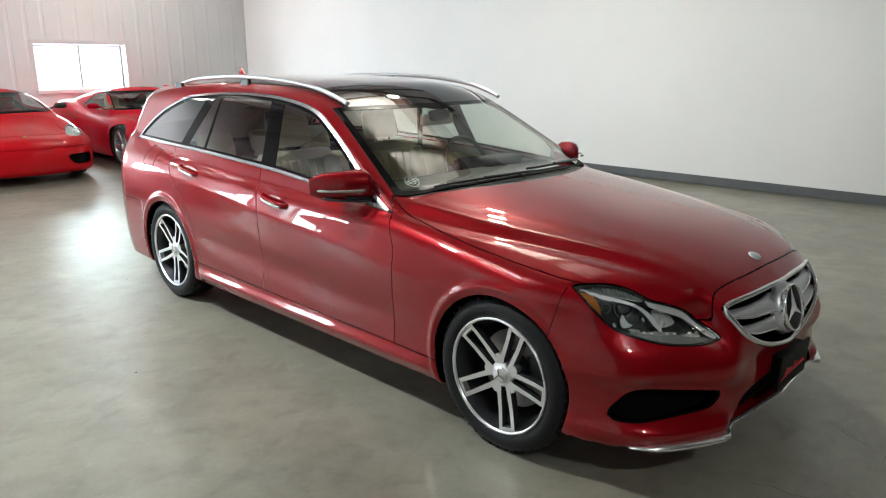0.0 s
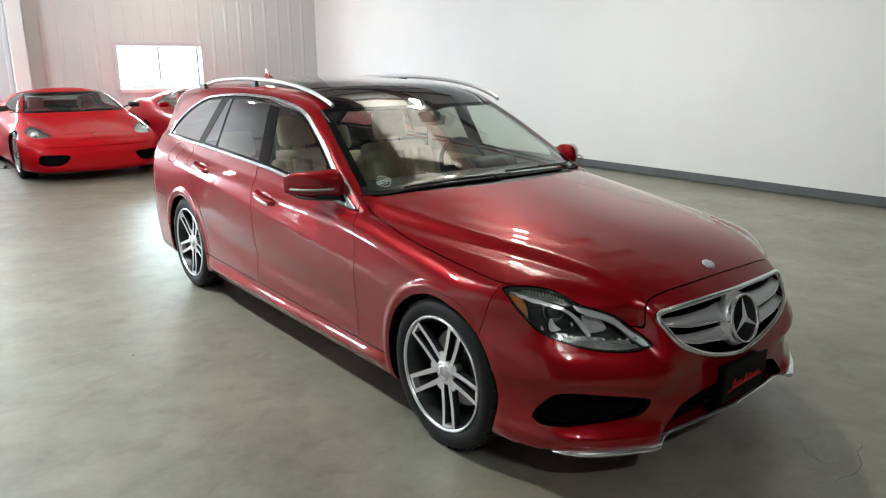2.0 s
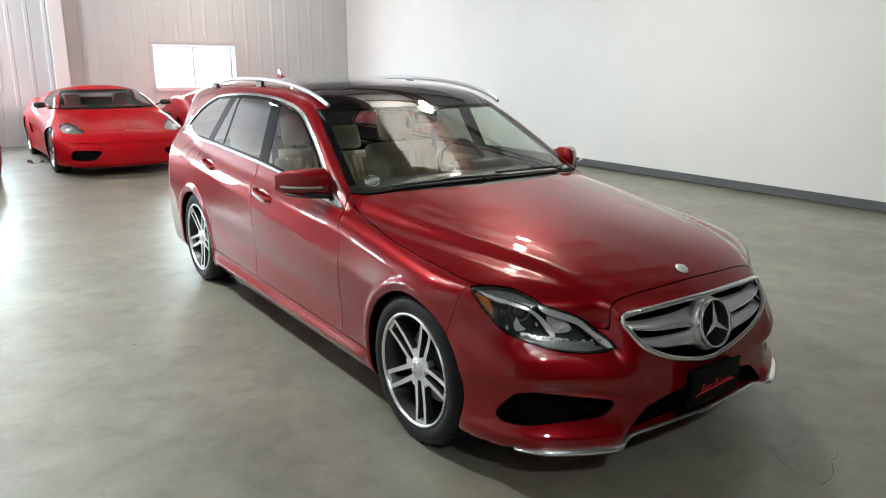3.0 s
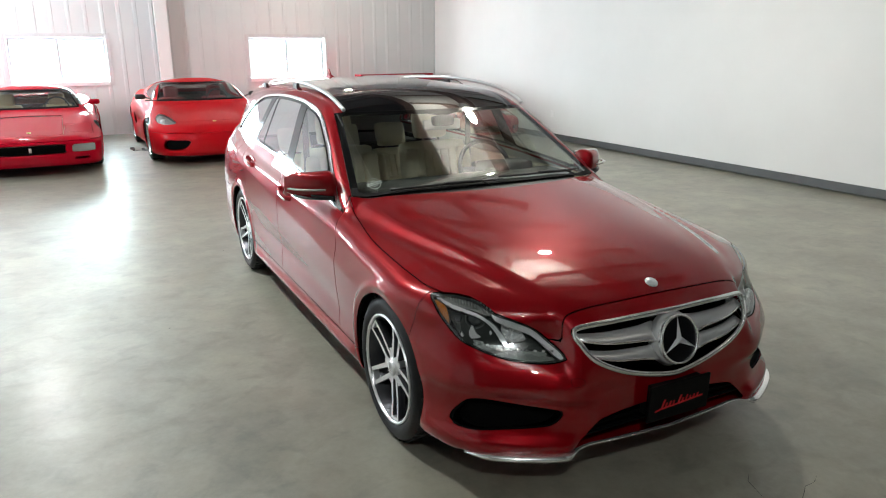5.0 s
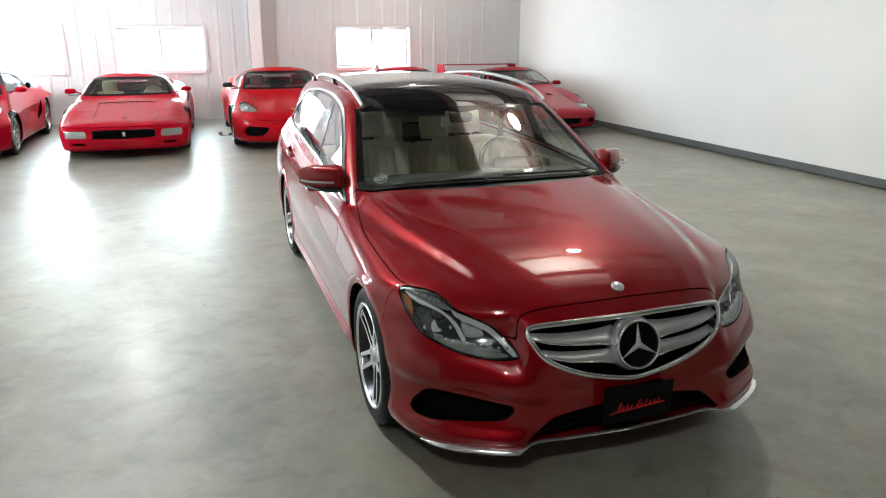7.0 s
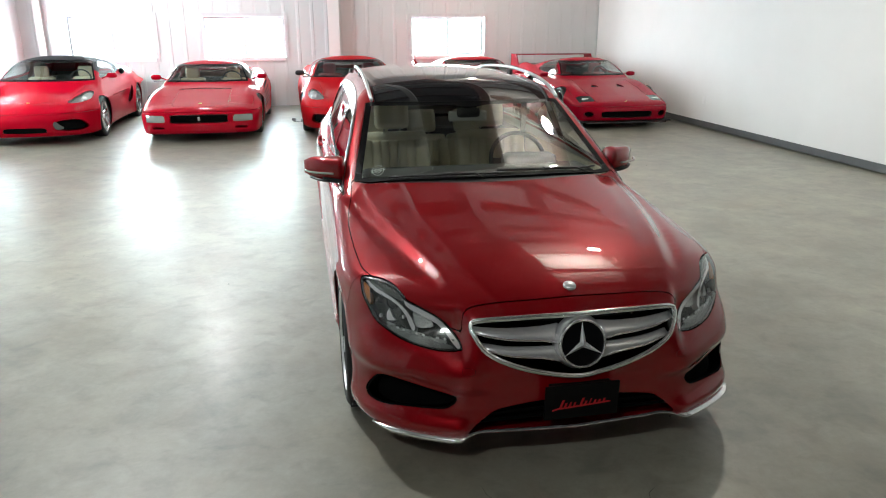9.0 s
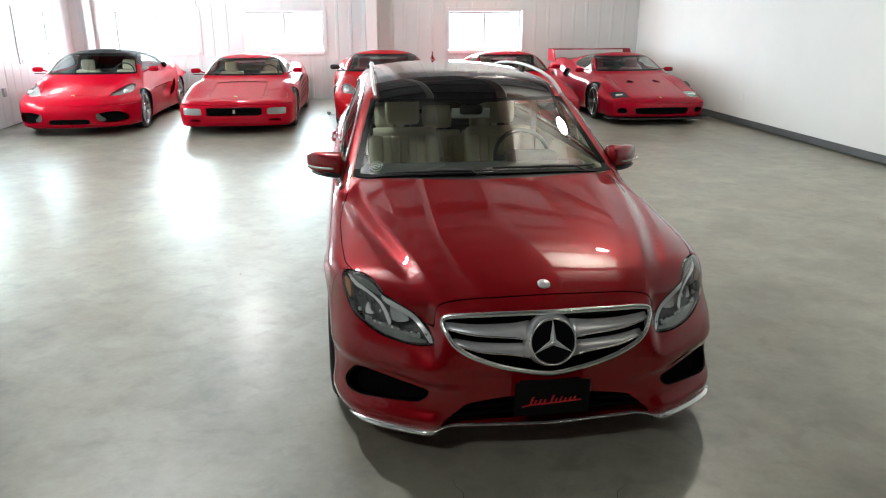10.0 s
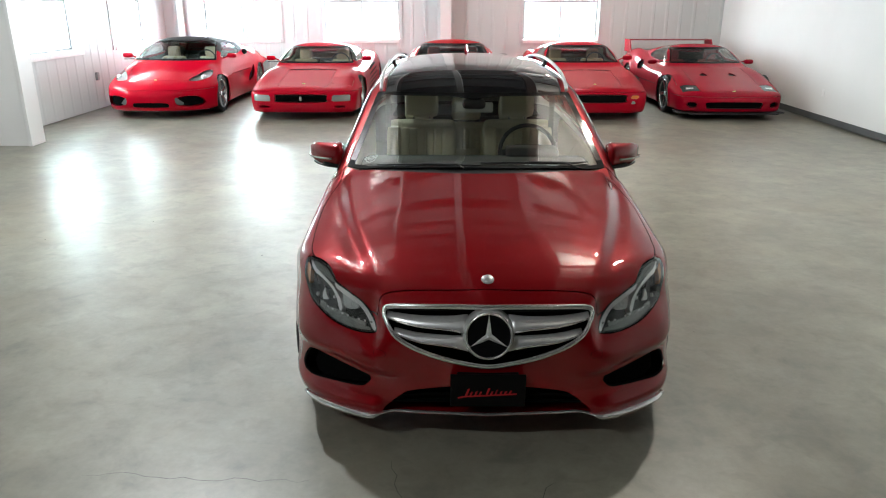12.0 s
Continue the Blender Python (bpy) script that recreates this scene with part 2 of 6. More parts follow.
def ribbed(name, along, fixed, lo, hi, holes, label, flip):
    """A liner-panel wall with shallow ribs every 0.3 m and real openings; along is 'x' or 'y'."""
    bm = bmesh.new()
    cuts = sorted({lo, hi, *[v for h in holes for v in h]})
    def put(a, b, z0, z1):
        n = max(1, round((b - a) / 0.305))
        prof = []
        for i in range(n):
            s = a + (b - a) * i / n
            w = (b - a) / n
            prof += [(s, 0), (s + w * 0.72, 0), (s + w * 0.80, 0.006), (s + w * 0.94, 0.006)]
        prof.append((b, 0))
        prev = None
        for s, d in prof:
            d = fixed + flip * d
            p = [(s, d, z) if along == "x" else (d, s, z) for z in (z0, z1)]
            cur = [bm.verts.new(q) for q in p]
            if prev:
                bm.faces.new((prev[0], cur[0], cur[1], prev[1]))
            prev = cur
        o = fixed - flip * REVEAL
        pts = [((s, d, z) if along == "x" else (d, s, z)) for s, d in ((a, o), (b, o)) for z in (z0, z1)]
        q = [bm.verts.new(p) for p in pts]
        bm.faces.new((q[0], q[2], q[3], q[1]))
    for a, b in zip(cuts, cuts[1:]):
        if any(abs(a - h[0]) < 1e-6 and abs(b - h[1]) < 1e-6 for h in holes):
            put(a, b, 0, SILL)
            put(a, b, HEAD, ZC)
        else:
            put(a, b, 0, ZC)
    bmesh.ops.recalc_face_normals(bm, faces=bm.faces[:])
    return tagged(part(name, bm, LINER), label, "wall", kind="structure")


ribbed("wall_north", "x", YB, XL, XR, BACKWIN, "white ribbed metal liner wall with windows", -1)
# unseen rear part of the west wall, likewise darkened for the reflections
slab("wall_west_rear", (XL - 0.2, YF, 0), (XL, -4.0, ZC), DARKSHADE, "plain unseen hall wall behind the camera, coloured dark to dim reflections")
ribbed("wall_west", "y", XL, -4.0, YB, LEFTWIN, "white ribbed metal liner side wall with windows", 1)
# darker strips paint the roof bays that the lamp leaves dim
bm = bmesh.new()
for k, (a, b) in enumerate(((XL - 0.2, -2.8), (-2.8, -0.15), (-0.15, 1.65), (1.65, XR + 0.2))):
    n = len(bm.faces)
    box(bm, (a, YF - 0.2, ZC), (b, YB + 0.2, ZC + 0.15))
    for f in list(bm.faces)[n:]:
        f.material_index = (2, 1, 0, 2)[k]
tagged(part("ceiling", bm, [DARKSHADE, MIDSHADE, CEIL]), "white insulated roof lining, its dim bays painted darker", "ceiling", kind="structure")


def frame_column(name, x, y, w, d):
    t = thing(name, "white painted steel frame column against the wall", "column", "steel frame columns", "structure")
    part("web", boxes(((x - w / 2 + 0.012, y - d, 0), (x + w / 2 - 0.012, y, ZC)), bevel=0.004), LINER, t)
    part("flange", boxes(((x - w / 2, y - d - 0.014, 0), (x + w / 2, y - d, ZC)), bevel=0.004), TRIMWHITE, t)


frame_column("column", -0.20, YB - 0.018, 0.24, 0.22)
frame_column("column", -6.12, YB - 0.018, 0.14, 0.08)
# end of a partition by the side wall
P = thing("partition", "white partition end beside the window wall", "wall", kind="structure")
part("panel", boxes(((XL + 0.02, 6.24, -0.02), (-5.88, 6.50, ZC))), WALLPAINT, P)
part("end_trim", boxes(((-5.88, 6.20, -0.02), (-5.83, 6.54, ZC)), bevel=0.006), TRIMWHITE, P)


def window(name, along, fixed, a, b, flip):
    """A framed window with two sashes in an opening from a to b; the wall's room side is at fixed."""
    t = thing(name, "white framed sliding window in bright daylight", "window", "daylight windows", "structure")
    def put(nm, a0, a1, d0, d1, z0, z1, m, bev=0.004):
        d0, d1 = sorted((fixed + flip * d0, fixed + flip * d1))
        lo, hi = ((a0, d0, z0), (a1, d1, z1)) if along == "x" else ((d0, a0, z0), (d1, a1, z1))
        return part(nm, boxes((lo, hi), bevel=bev), m, t)
    e, d1 = 0.035, -REVEAL
    put("jamb", a - 0.045, a + e, d1, 0.022, SILL - 0.045, HEAD + 0.045, FRAMEGREY)
    put("jamb", b - e, b + 0.045, d1, 0.022, SILL - 0.045, HEAD + 0.045, FRAMEGREY)
    put("head", a + e + 0.002, b - e - 0.002, d1, 0.020, HEAD - e, HEAD + 0.045, FRAMEGREY)
    put("sill", a + e + 0.002, b - e - 0.002, d1, 0.036, SILL - 0.045, SILL + e, TRIMWHITE)
    m = a + 0.5 * (b - a)
    for s0, s1, d in ((a + e + 0.004, m + 0.02, -0.165), (m - 0.02, b - e - 0.004, -0.205)):
        z0, z1 = SILL + e + 0.002, HEAD - e - 0.002
        put("sash", s0, s0 + 0.035, d - 0.016, d + 0.016, z0, z1, SASHGREY)
        put("sash", s1 - 0.035, s1, d - 0.016, d + 0.016, z0, z1, SASHGREY)
        put("sash_rail", s0 + 0.036, s1 - 0.036, d - 0.016, d + 0.016, z0, z0 + 0.035, SASHGREY)
        put("sash_rail", s0 + 0.036, s1 - 0.036, d - 0.016, d + 0.016, z1 - 0.035, z1, SASHGREY)
        pane = put("pane", s0 + 0.036, s1 - 0.036, d - 0.002, d + 0.002, z0 + 0.036, z1 - 0.036, GLASS, 0)
        pane.visible_shadow = False
    return t


for k, (a, b) in enumerate(BACKWIN):
    window("window_%d" % (k + 1), "x", YB, a, b, -1)
    area_lamp("window_daylight", ((a + b) / 2, YB + 0.27, (SILL + HEAD) / 2), ((a + b) / 2, 0, (SILL + HEAD) / 2), (b - a) * 0.93, (HEAD - SILL) * 0.90, WINDOW_W, (0.78, 0.92, 1.0))
for k, (a, b) in enumerate(LEFTWIN):
    window("window_%d" % (k + 4), "y", XL, a, b, 1)
    area_lamp("window_daylight", (XL - 0.27, (a + b) / 2, (SILL + HEAD) / 2), (0, (a + b) / 2, (SILL + HEAD) / 2), (b - a) * 0.93, (HEAD - SILL) * 0.90, WINDOW_W, (0.78, 0.92, 1.0))

GLOW = bpy.data.materials.new("bright_daylight")
GLOW.use_nodes = True
GLOW.node_tree.nodes.clear()
_e, _o = GLOW.node_tree.nodes.new("ShaderNodeEmission"), GLOW.node_tree.nodes.new("ShaderNodeOutputMaterial")
_e.inputs["Color"].default_value, _e.inputs["Strength"].default_value = (0.93, 0.97, 1.0, 1), 3.0
GLOW.node_tree.links.new(_e.outputs[0], _o.inputs[0])
for lo, hi in (((XL - 12, YB + 4.0, -1), (XR + 4, YB + 4.1, 6)), ((XL - 1.6, 2, -1), (XL - 1.5, YB + 3.9, 6))):
    tagged(part("backdrop", boxes((lo, hi)), GLOW), "plain overexposed daylight outside the windows", "backdrop", kind="structure")
tagged(part("power_outlet", boxes(((XL, 9.72, 0.50), (XL + 0.05, 9.80, 0.64)), bevel=0.008), mat("grey_outlet_box", (0.35, 0.35, 0.36), 0.5)), "grey power outlet box on the ribbed wall", "outlet")
tagged(part("wall_socket", boxes(((XR - 0.008, 8.42, 0.40), (XR, 8.50, 0.52)), bevel=0.003), TRIMWHITE), "small white socket plate on the smooth wall", "outlet")

# roof frames, purlins and hanging high-bay lamps
for x, w, m in ((-5.6, 0.10, STEEL), (-3.5, 0.30, STEEL), (-1.7, 0.06, PALESTEEL), (-0.15, 0.14, PALESTEEL), (1.55, 0.24, STEEL), (3.5, 0.20, STEEL)):
    t = thing("roof_beam", "steel roof frame beam under the ceiling", "beam", "roof beams", "structure")
    part("lower_flange", boxes(((x - w / 2, YF, 5.42), (x + w / 2, YB, 5.435))), m, t)
    part("web", boxes(((x - 0.008, YF, 5.435), (x + 0.008, YB, ZC - 0.002))), m, t)
    # light along the flange edge, painted as a white strip
    part("lit_edge_strip", boxes(((x + w / 2 + 0.002, YF, 5.415), (x + w / 2 + 0.022, YB, 5.43))), TRIMWHITE, t, "white strip painted as the lit flange edge")
for k in range(20):
    y = -15.4 + 1.49 * k
    t = thing("purlin", "thin steel roof purlin under the ceiling", "beam", "roof purlins", "structure")
    part("channel", boxes(((XL, y - 0.025, ZC - 0.19), (XR, y + 0.025, ZC - 0.002)), ((XL, y - 0.04, ZC - 0.196), (XR, y + 0.04, ZC - 0.19))), STEEL if k % 3 else PALESTEEL, t)

# unseen bars and rods added on the side wall for lines in the car windows
for z in (3.1, 4.0, 4.9, 5.6):
    t = thing("reflected_bar", "unseen dark bar added high on the side wall for reflected lines", "beam", "wall girts", "structure")
    part("channel", boxes(((XL + 0.012, -4.0, z), (XL + 0.09, YB - 0.02, z + 0.07))), STEEL, t)
for k in range(4):
    t = thing("reflected_rod", "unseen thin rod added on the side wall for reflected lines", "beam", "brace rods", "structure")
    a, b = -3.5 + 4.2 * k, 0.7 + 4.2 * k
    part("rod", tube([(XL + 0.13, a, 2.6), (XL + 0.13, b, 5.9)], 0.025, 6), STEEL, t)
    part("cross_rod", tube([(XL + 0.19, b, 2.6), (XL + 0.19, a, 5.9)], 0.025, 6), STEEL, t)

LAMPBODY = mat("lamp_housing", (0.5, 0.5, 0.5), 0.4, 0.8)


def high_bay(x, y, watts, up=1.3, z=4.6):
    tone = (1.0, 0.955, 0.85) if x > 0 else (0.94, 0.98, 1.0)
    t = thing("high_bay_lamp", "round hanging high bay hall lamp, switched on", "lamp", "high bay lamps")
    part("reflector", lathe([(0.03, z + 0.30), (0.09, z + 0.28), (0.14, z + 0.12), (0.23, z + 0.0), (0.225, z + 0.0), (0.13, z + 0.12)], 28, "z"), LAMPBODY, t, "", True).location = (x, y, 0)
    part("rod", tube([(x, y, z + 0.28), (x, y, ZC)], 0.012, 6), LAMPBODY, t)
    d = bpy.data.lights.new("high_bay_bulb", "AREA")
    d.shape, d.size, d.energy, d.color = "DISK", 0.24, watts, tone
    o = new("high_bay_bulb", d)
    o.matrix_world = look((x, y, z + 0.015), (x, y, 0))
    g = bpy.data.lights.new("high_bay_glow", "AREA")
    g.shape, g.size, g.energy, g.color = "DISK", 0.3, watts * up, tone
    g.spread = radians(150)
    o = new("high_bay_glow", g)
    o.matrix_world = look((x, y, z + 0.32), (x, y, 9))
    # added narrow up-lamp that makes the bright spot on the ceiling
    v = bpy.data.lights.new("high_bay_upspot", "AREA")
    v.shape, v.size, v.energy, v.color = "DISK", 0.10, watts * up * 0.11, tone
    v.spread = radians(24)
    o = new("high_bay_upspot", v)
    o.matrix_world = look((x, y, z + 0.34), (x, y, 9))


# includes the added front pair, which stands in for no known lamp
for x, y, w, up in HALL_LAMPS:
    high_bay(x, y, w, up)

# hairline cracks in the slab
CRACK = mat("crack_shadow", (0.035, 0.034, 0.032), 0.9)
for start, way, n in (((-1.70, -0.93), -0.09, 19), ((-0.41, -0.82), -1.5, 6), ((0.10, -1.17), 0.05, 9), ((0.20, -1.10), 1.2, 4)):
    bm = bmesh.new()
    p, d = Vector((*start, -0.0185)), way
    rows = []
    for k in range(n):
        w = 0.0008 * (1 - abs(2 * k / (n - 1) - 1) ** 2) + 0.0004
        s = Vector((-math.sin(d), math.cos(d), 0)) * w
        rows.append((bm.verts.new(p - s), bm.verts.new(p + s)))
        p = p + Vector((math.cos(d), math.sin(d), 0)) * 0.055
        d = way + random.uniform(-0.55, 0.55)
    for a, b in zip(rows, rows[1:]):
        bm.faces.new((a[0], b[0], b[1], a[1]))
    o = part("crack", bm, CRACK, FLOOR)


# small specks of dirt lying on the slab
bm = bmesh.new()
for k in range(36):
    x, y, r = random.uniform(-4.5, 4.5), random.uniform(-2.5, 6.0), random.uniform(0.002, 0.006)
    bmesh.ops.create_cone(bm, cap_ends=True, segments=7, radius1=r, radius2=r * 0.6, depth=0.002, matrix=pose(x, y, -0.019, 0, 0, 40 * k))
tagged(part("floor_specks", bm, mat("dark_dirt", (0.04, 0.036, 0.03), 0.8), FLOOR), kind="stuff")

# ---- car body surfaces: smooth implicit shells, cut along panel outlines ----


def curve(*knots):
    """A smooth curve through (t, value) knots, flat beyond the ends."""
    ts, vs = np.array([k[0] for k in knots], float), np.array([k[1] for k in knots], float)
    d = np.diff(vs) / np.diff(ts)
    m = np.zeros(len(ts))
    m[0], m[-1] = d[0], d[-1]
    for i in range(1, len(ts) - 1):
        m[i] = 0 if d[i - 1] * d[i] <= 0 else 2 * d[i - 1] * d[i] / (d[i - 1] + d[i])

    def at(t):
        t = np.clip(t, ts[0], ts[-1])
        i = np.clip(np.searchsorted(ts, t) - 1, 0, len(ts) - 2)
        h = ts[i + 1] - ts[i]
        u = (t - ts[i]) / h
        return ((1 + 2 * u) * (1 - u) ** 2 * vs[i] + u * (1 - u) ** 2 * h * m[i] + u * u * (3 - 2 * u) * vs[i + 1] + u * u * (u - 1) * h * m[i + 1])
    return at


def fair(*knots):
    """A curve with even bending through (t, value) knots: a natural cubic spline, straight beyond the ends."""
    t, v = np.array([k[0] for k in knots], float), np.array([k[1] for k in knots], float)
    h, n = np.diff(t), len(t)
    A, r = np.eye(n), np.zeros(n)
    for i in range(1, n - 1):
        A[i, i - 1], A[i, i], A[i, i + 1] = h[i - 1], 2 * (h[i - 1] + h[i]), h[i]
        r[i] = 6 * ((v[i + 1] - v[i]) / h[i] - (v[i] - v[i - 1]) / h[i - 1])
    m = np.linalg.solve(A, r)

    def at(x):
        x = np.clip(x, t[0], t[-1])
        i = np.clip(np.searchsorted(t, x) - 1, 0, n - 2)
        a, b, w = t[i + 1] - x, x - t[i], h[i]
        return (m[i] * a ** 3 + m[i + 1] * b ** 3) / (6 * w) + (v[i] / w - m[i] * w / 6) * a + (v[i + 1] / w - m[i + 1] * w / 6) * b
    return at


def smax(a, b, k):
    h = np.maximum(k - np.abs(a - b), 0) / k
    return np.maximum(a, b) + h * h * k * 0.25


def smin(a, b, k):
    return -smax(-a, -b, k)


def bell(t, mid, width):
    return np.exp(-((t - mid) / width) ** 2)


def steps(t, edge, width):
    return 1 / (1 + np.exp(-(t - edge) / width))


def spline(points, n=6, closed=True):
    """A smooth outline through the given corners."""
    p = [np.array(q, float) for q in points]
    out, N = [], len(points)
    for i in range(N if closed else N - 1):
        a, b, c, d = (p[(i + k) % N] if closed else p[min(max(i + k, 0), N - 1)] for k in (-1, 0, 1, 2))
        for s in range(n):
            t = s / n
            out.append(0.5 * (2 * b + (c - a) * t + (2 * a - 5 * b + 4 * c - d) * t * t + (3 * b - a - 3 * c + d) * t ** 3))
    if not closed:
        out.append(p[-1])
    return [tuple(q) for q in out]


def inside(poly, u, v):
    """Signed distance to a closed outline, above 0 inside."""
    p = np.array(poly, float)
    q = np.roll(p, -1, axis=0)
    best, par = np.full(u.shape, 1e9), np.zeros(u.shape, bool)
    for (ax, ay), (bx, by) in zip(p, q):
        ex, ey = bx - ax, by - ay
        L = ex * ex + ey * ey
        if L < 1e-12:
            continue
        t = np.clip(((u - ax) * ex + (v - ay) * ey) / L, 0, 1)
        best = np.minimum(best, (u - ax - t * ex) ** 2 + (v - ay - t * ey) ** 2)
        cross = (ay > v) != (by > v)
        with np.errstate(divide="ignore", invalid="ignore"):
            par ^= cross & (u < ax + (v - ay) * ex / (ey if ey else 1e-12))
    return np.where(par, 1, -1) * np.sqrt(best)


class Shell:
    """Triangles on an implicit surface: V points, T triangles, F its function."""

    def __init__(self, V, T, F):
        self.V, self.T, self.F = V, T, F

    def cut(self, f):
        """The piece where f(x, y, z) is above 0, with a clean edge."""
        V, T = self.V, self.T
        if len(T) == 0:
            return Shell(V, T, self.F)
        s = f(V[:, 0], V[:, 1], V[:, 2])
        s = np.where(np.abs(s) < 1e-7, 1e-7, s)
        pos = s[T] > 0
        n = pos.sum(1)
        keep = [T[n == 3]]
        extra, made, fresh = [], {}, []

        def mid(i, j):
            key = (i, j) if i < j else (j, i)
            if key not in made:
                t = s[i] / (s[i] - s[j])
                fresh.append(V[i] + (V[j] - V[i]) * t)
                made[key] = len(V) + len(fresh) - 1
            return made[key]
        for tri, c in zip(T[(n == 1) | (n == 2)], n[(n == 1) | (n == 2)]):
            a, b, d = (int(q) for q in tri)
            for _ in range(3):
                if (c == 1 and s[a] > 0) or (c == 2 and s[a] < 0):
                    break
                a, b, d = b, d, a
            ab, ad = mid(a, b), mid(a, d)
            if c == 1:
                extra.append((a, ab, ad))
            else:
                extra += [(ab, b, d), (ab, d, ad)]
        if extra:
            keep.append(np.array(extra, int))
        V2 = np.vstack([V, np.array(fresh)]) if fresh else V
        T2 = np.vstack(keep) if keep else T[:0]
        used, inv = np.unique(T2.ravel(), return_inverse=True)
        return Shell(V2[used], inv.reshape(-1, 3), self.F)

    def split(self, f, gap=0.004):
        return self.cut(lambda x, y, z: f(x, y, z) - gap / 2), self.cut(lambda x, y, z: -f(x, y, z) - gap / 2)

    def normals(self):
        e, V = 1e-3, self.V
        g = np.stack([self.F(*(V + e * d).T) - self.F(*(V - e * d).T) for d in np.eye(3)], 1)
        return g / np.maximum(np.linalg.norm(g, axis=1, keepdims=True), 1e-9)

    def object(self, name, material, parent, label="", both=False, flip=False, deep=0.012, off=0.0, shape=None):
        """One mesh of the sheet with turned-in edges; both: with its mirror image; flip: the mirror image alone."""
        if len(self.T) == 0:
            return None
        N = self.normals()
        V = self.V + N * off
        if shape:
            V = shape(V, N)
        T = self.T
        e = np.vstack([T[:, [0, 1]], T[:, [1, 2]], T[:, [2, 0]]])
        key = np.sort(e, 1)
        _, idx, cnt = np.unique(key, axis=0, return_index=True, return_counts=True)
        rim = e[idx[cnt == 1]]
        rim = rim[np.abs(V[rim]).max(1)[:, 0] > 1e-4] if both else rim
        verts, norms, faces = [V], [N], [T.tolist()]
        if deep and len(rim):
            ids, inv = np.unique(rim.ravel(), return_inverse=True)
            inv = inv.reshape(-1, 2)
            base, m = len(V), len(ids)
            verts += [V[ids], V[ids] - N[ids] * deep]
            norms += [N[ids] * 0.6, N[ids] * 0.1]
            faces.append([(base + i, base + j, base + m + j, base + m + i) for i, j in inv])
        V, faces = np.vstack(verts), [f for g in faces for f in g]
        N = np.vstack(norms)
        if flip or both:
            Vm, Nm = V * (-1, 1, 1), N * (-1, 1, 1)
            fm = [tuple(reversed(f)) for f in faces]
            if flip:
                V, N, faces = Vm, Nm, fm
            else:
                faces = faces + [tuple(i + len(V) for i in f) for f in fm]
                V, N = np.vstack([V, Vm]), np.vstack([N, Nm])
        me = bpy.data.meshes.new(name)
        me.from_pydata(V.tolist(), [], faces)
        me.update()
        me.polygons.foreach_set("use_smooth", [True] * len(me.polygons))
        me.normals_split_custom_set_from_vertices([tuple(q / (np.linalg.norm(q) or 1)) for q in N])
        ob = finish(new(name, me), material)
        ob.parent = parent
        if label:
            tagged(ob, label)
        return ob


def shell(F, y0, y1, zc, th0=-40, th1=90, nth=150, ny=120, nfront=90, nrear=60, reach=2.4):
    """Rays from a spine meet the surface F = 0: the half with x < 0."""
    th = np.radians(np.interp(np.linspace(0, 1, nth), [0, 0.62, 1], [th0, 32, th1]))
    cols = []
    for p in np.linspace(0, 1, nfront, endpoint=False):
        q = math.pi / 2 * (1 - p)
        cols.append((y0, -math.cos(q), -math.sin(q)))
    for y in np.linspace(y0, y1, ny):
        cols.append((y, -1.0, 0.0))
    for p in np.linspace(0, 1, nrear + 1)[1:]:
        q = math.pi / 2 * p
        cols.append((y1, -math.cos(q), math.sin(q)))
    C = np.array(cols)
    O = np.stack([np.zeros((len(C), nth)), np.repeat(C[:, :1], nth, 1), np.full((len(C), nth), zc)], -1)
    D = np.stack([C[:, 1:2] * np.cos(th), C[:, 2:3] * np.cos(th), np.ones((len(C), 1)) * np.sin(th)], -1)
    lo, hi = np.zeros(O.shape[:2]), np.full(O.shape[:2], reach)
    # first crossing outwards
    n = 60
    found = np.zeros(O.shape[:2], bool)
    for k in range(1, n + 1):
        t = np.full(O.shape[:2], reach * k / n)
        P = O + D * t[..., None]
        out = F(P[..., 0], P[..., 1], P[..., 2]) > 0
        hit = out & ~found
        lo[hit], hi[hit] = reach * (k - 1) / n, reach * k / n
        found |= out
    for _ in range(26):
        t = (lo + hi) / 2
        P = O + D * t[..., None]
        out = F(P[..., 0], P[..., 1], P[..., 2]) > 0
        hi, lo = np.where(out, t, hi), np.where(out, lo, t)
    V = O + D * ((lo + hi) / 2)[..., None]
    V[np.abs(V[..., 0]) < 1e-6, 0] = 0
    idx = np.arange(len(C) * nth).reshape(len(C), nth)
    a, b, c, d = idx[:-1, :-1].ravel(), idx[1:, :-1].ravel(), idx[1:, 1:].ravel(), idx[:-1, 1:].ravel()
    T = np.vstack([np.stack([a, c, b], 1), np.stack([a, d, c], 1)])
    V = V.reshape(-1, 3)
    A = V[T]
    area = np.linalg.norm(np.cross(A[:, 1] - A[:, 0], A[:, 2] - A[:, 0]), axis=1)
    return Shell(V, T[area > 1e-10], F)


# -- the wagon: front axle at y = 0, nose towards -y --
W_PLAN = curve((-0.82, 0.66), (-0.62, 0.82), (-0.40, 0.906), (-0.1, 0.918), (0.3, 0.920), (1.0, 0.922), (2.4, 0.925), (3.0, 0.925), (3.5, 0.908), (3.9, 0.83), (4.1, 0.72))
W_TUCK = fair((0.10, 0.07), (0.16, 0.035), (0.25, 0.018), (0.38, 0.008), (0.50, 0.002), (0.62, 0.0), (0.76, 0.016), (0.88, 0.048), (0.95, 0.09), (1.05, 0.14))
W_NOSE = curve((0.10, -0.70), (0.17, -0.795), (0.20, -0.815), (0.28, -0.835), (0.40, -0.842), (0.50, -0.832), (0.58, -0.808), (0.66, -0.762), (0.72, -0.70), (0.80, -0.58))
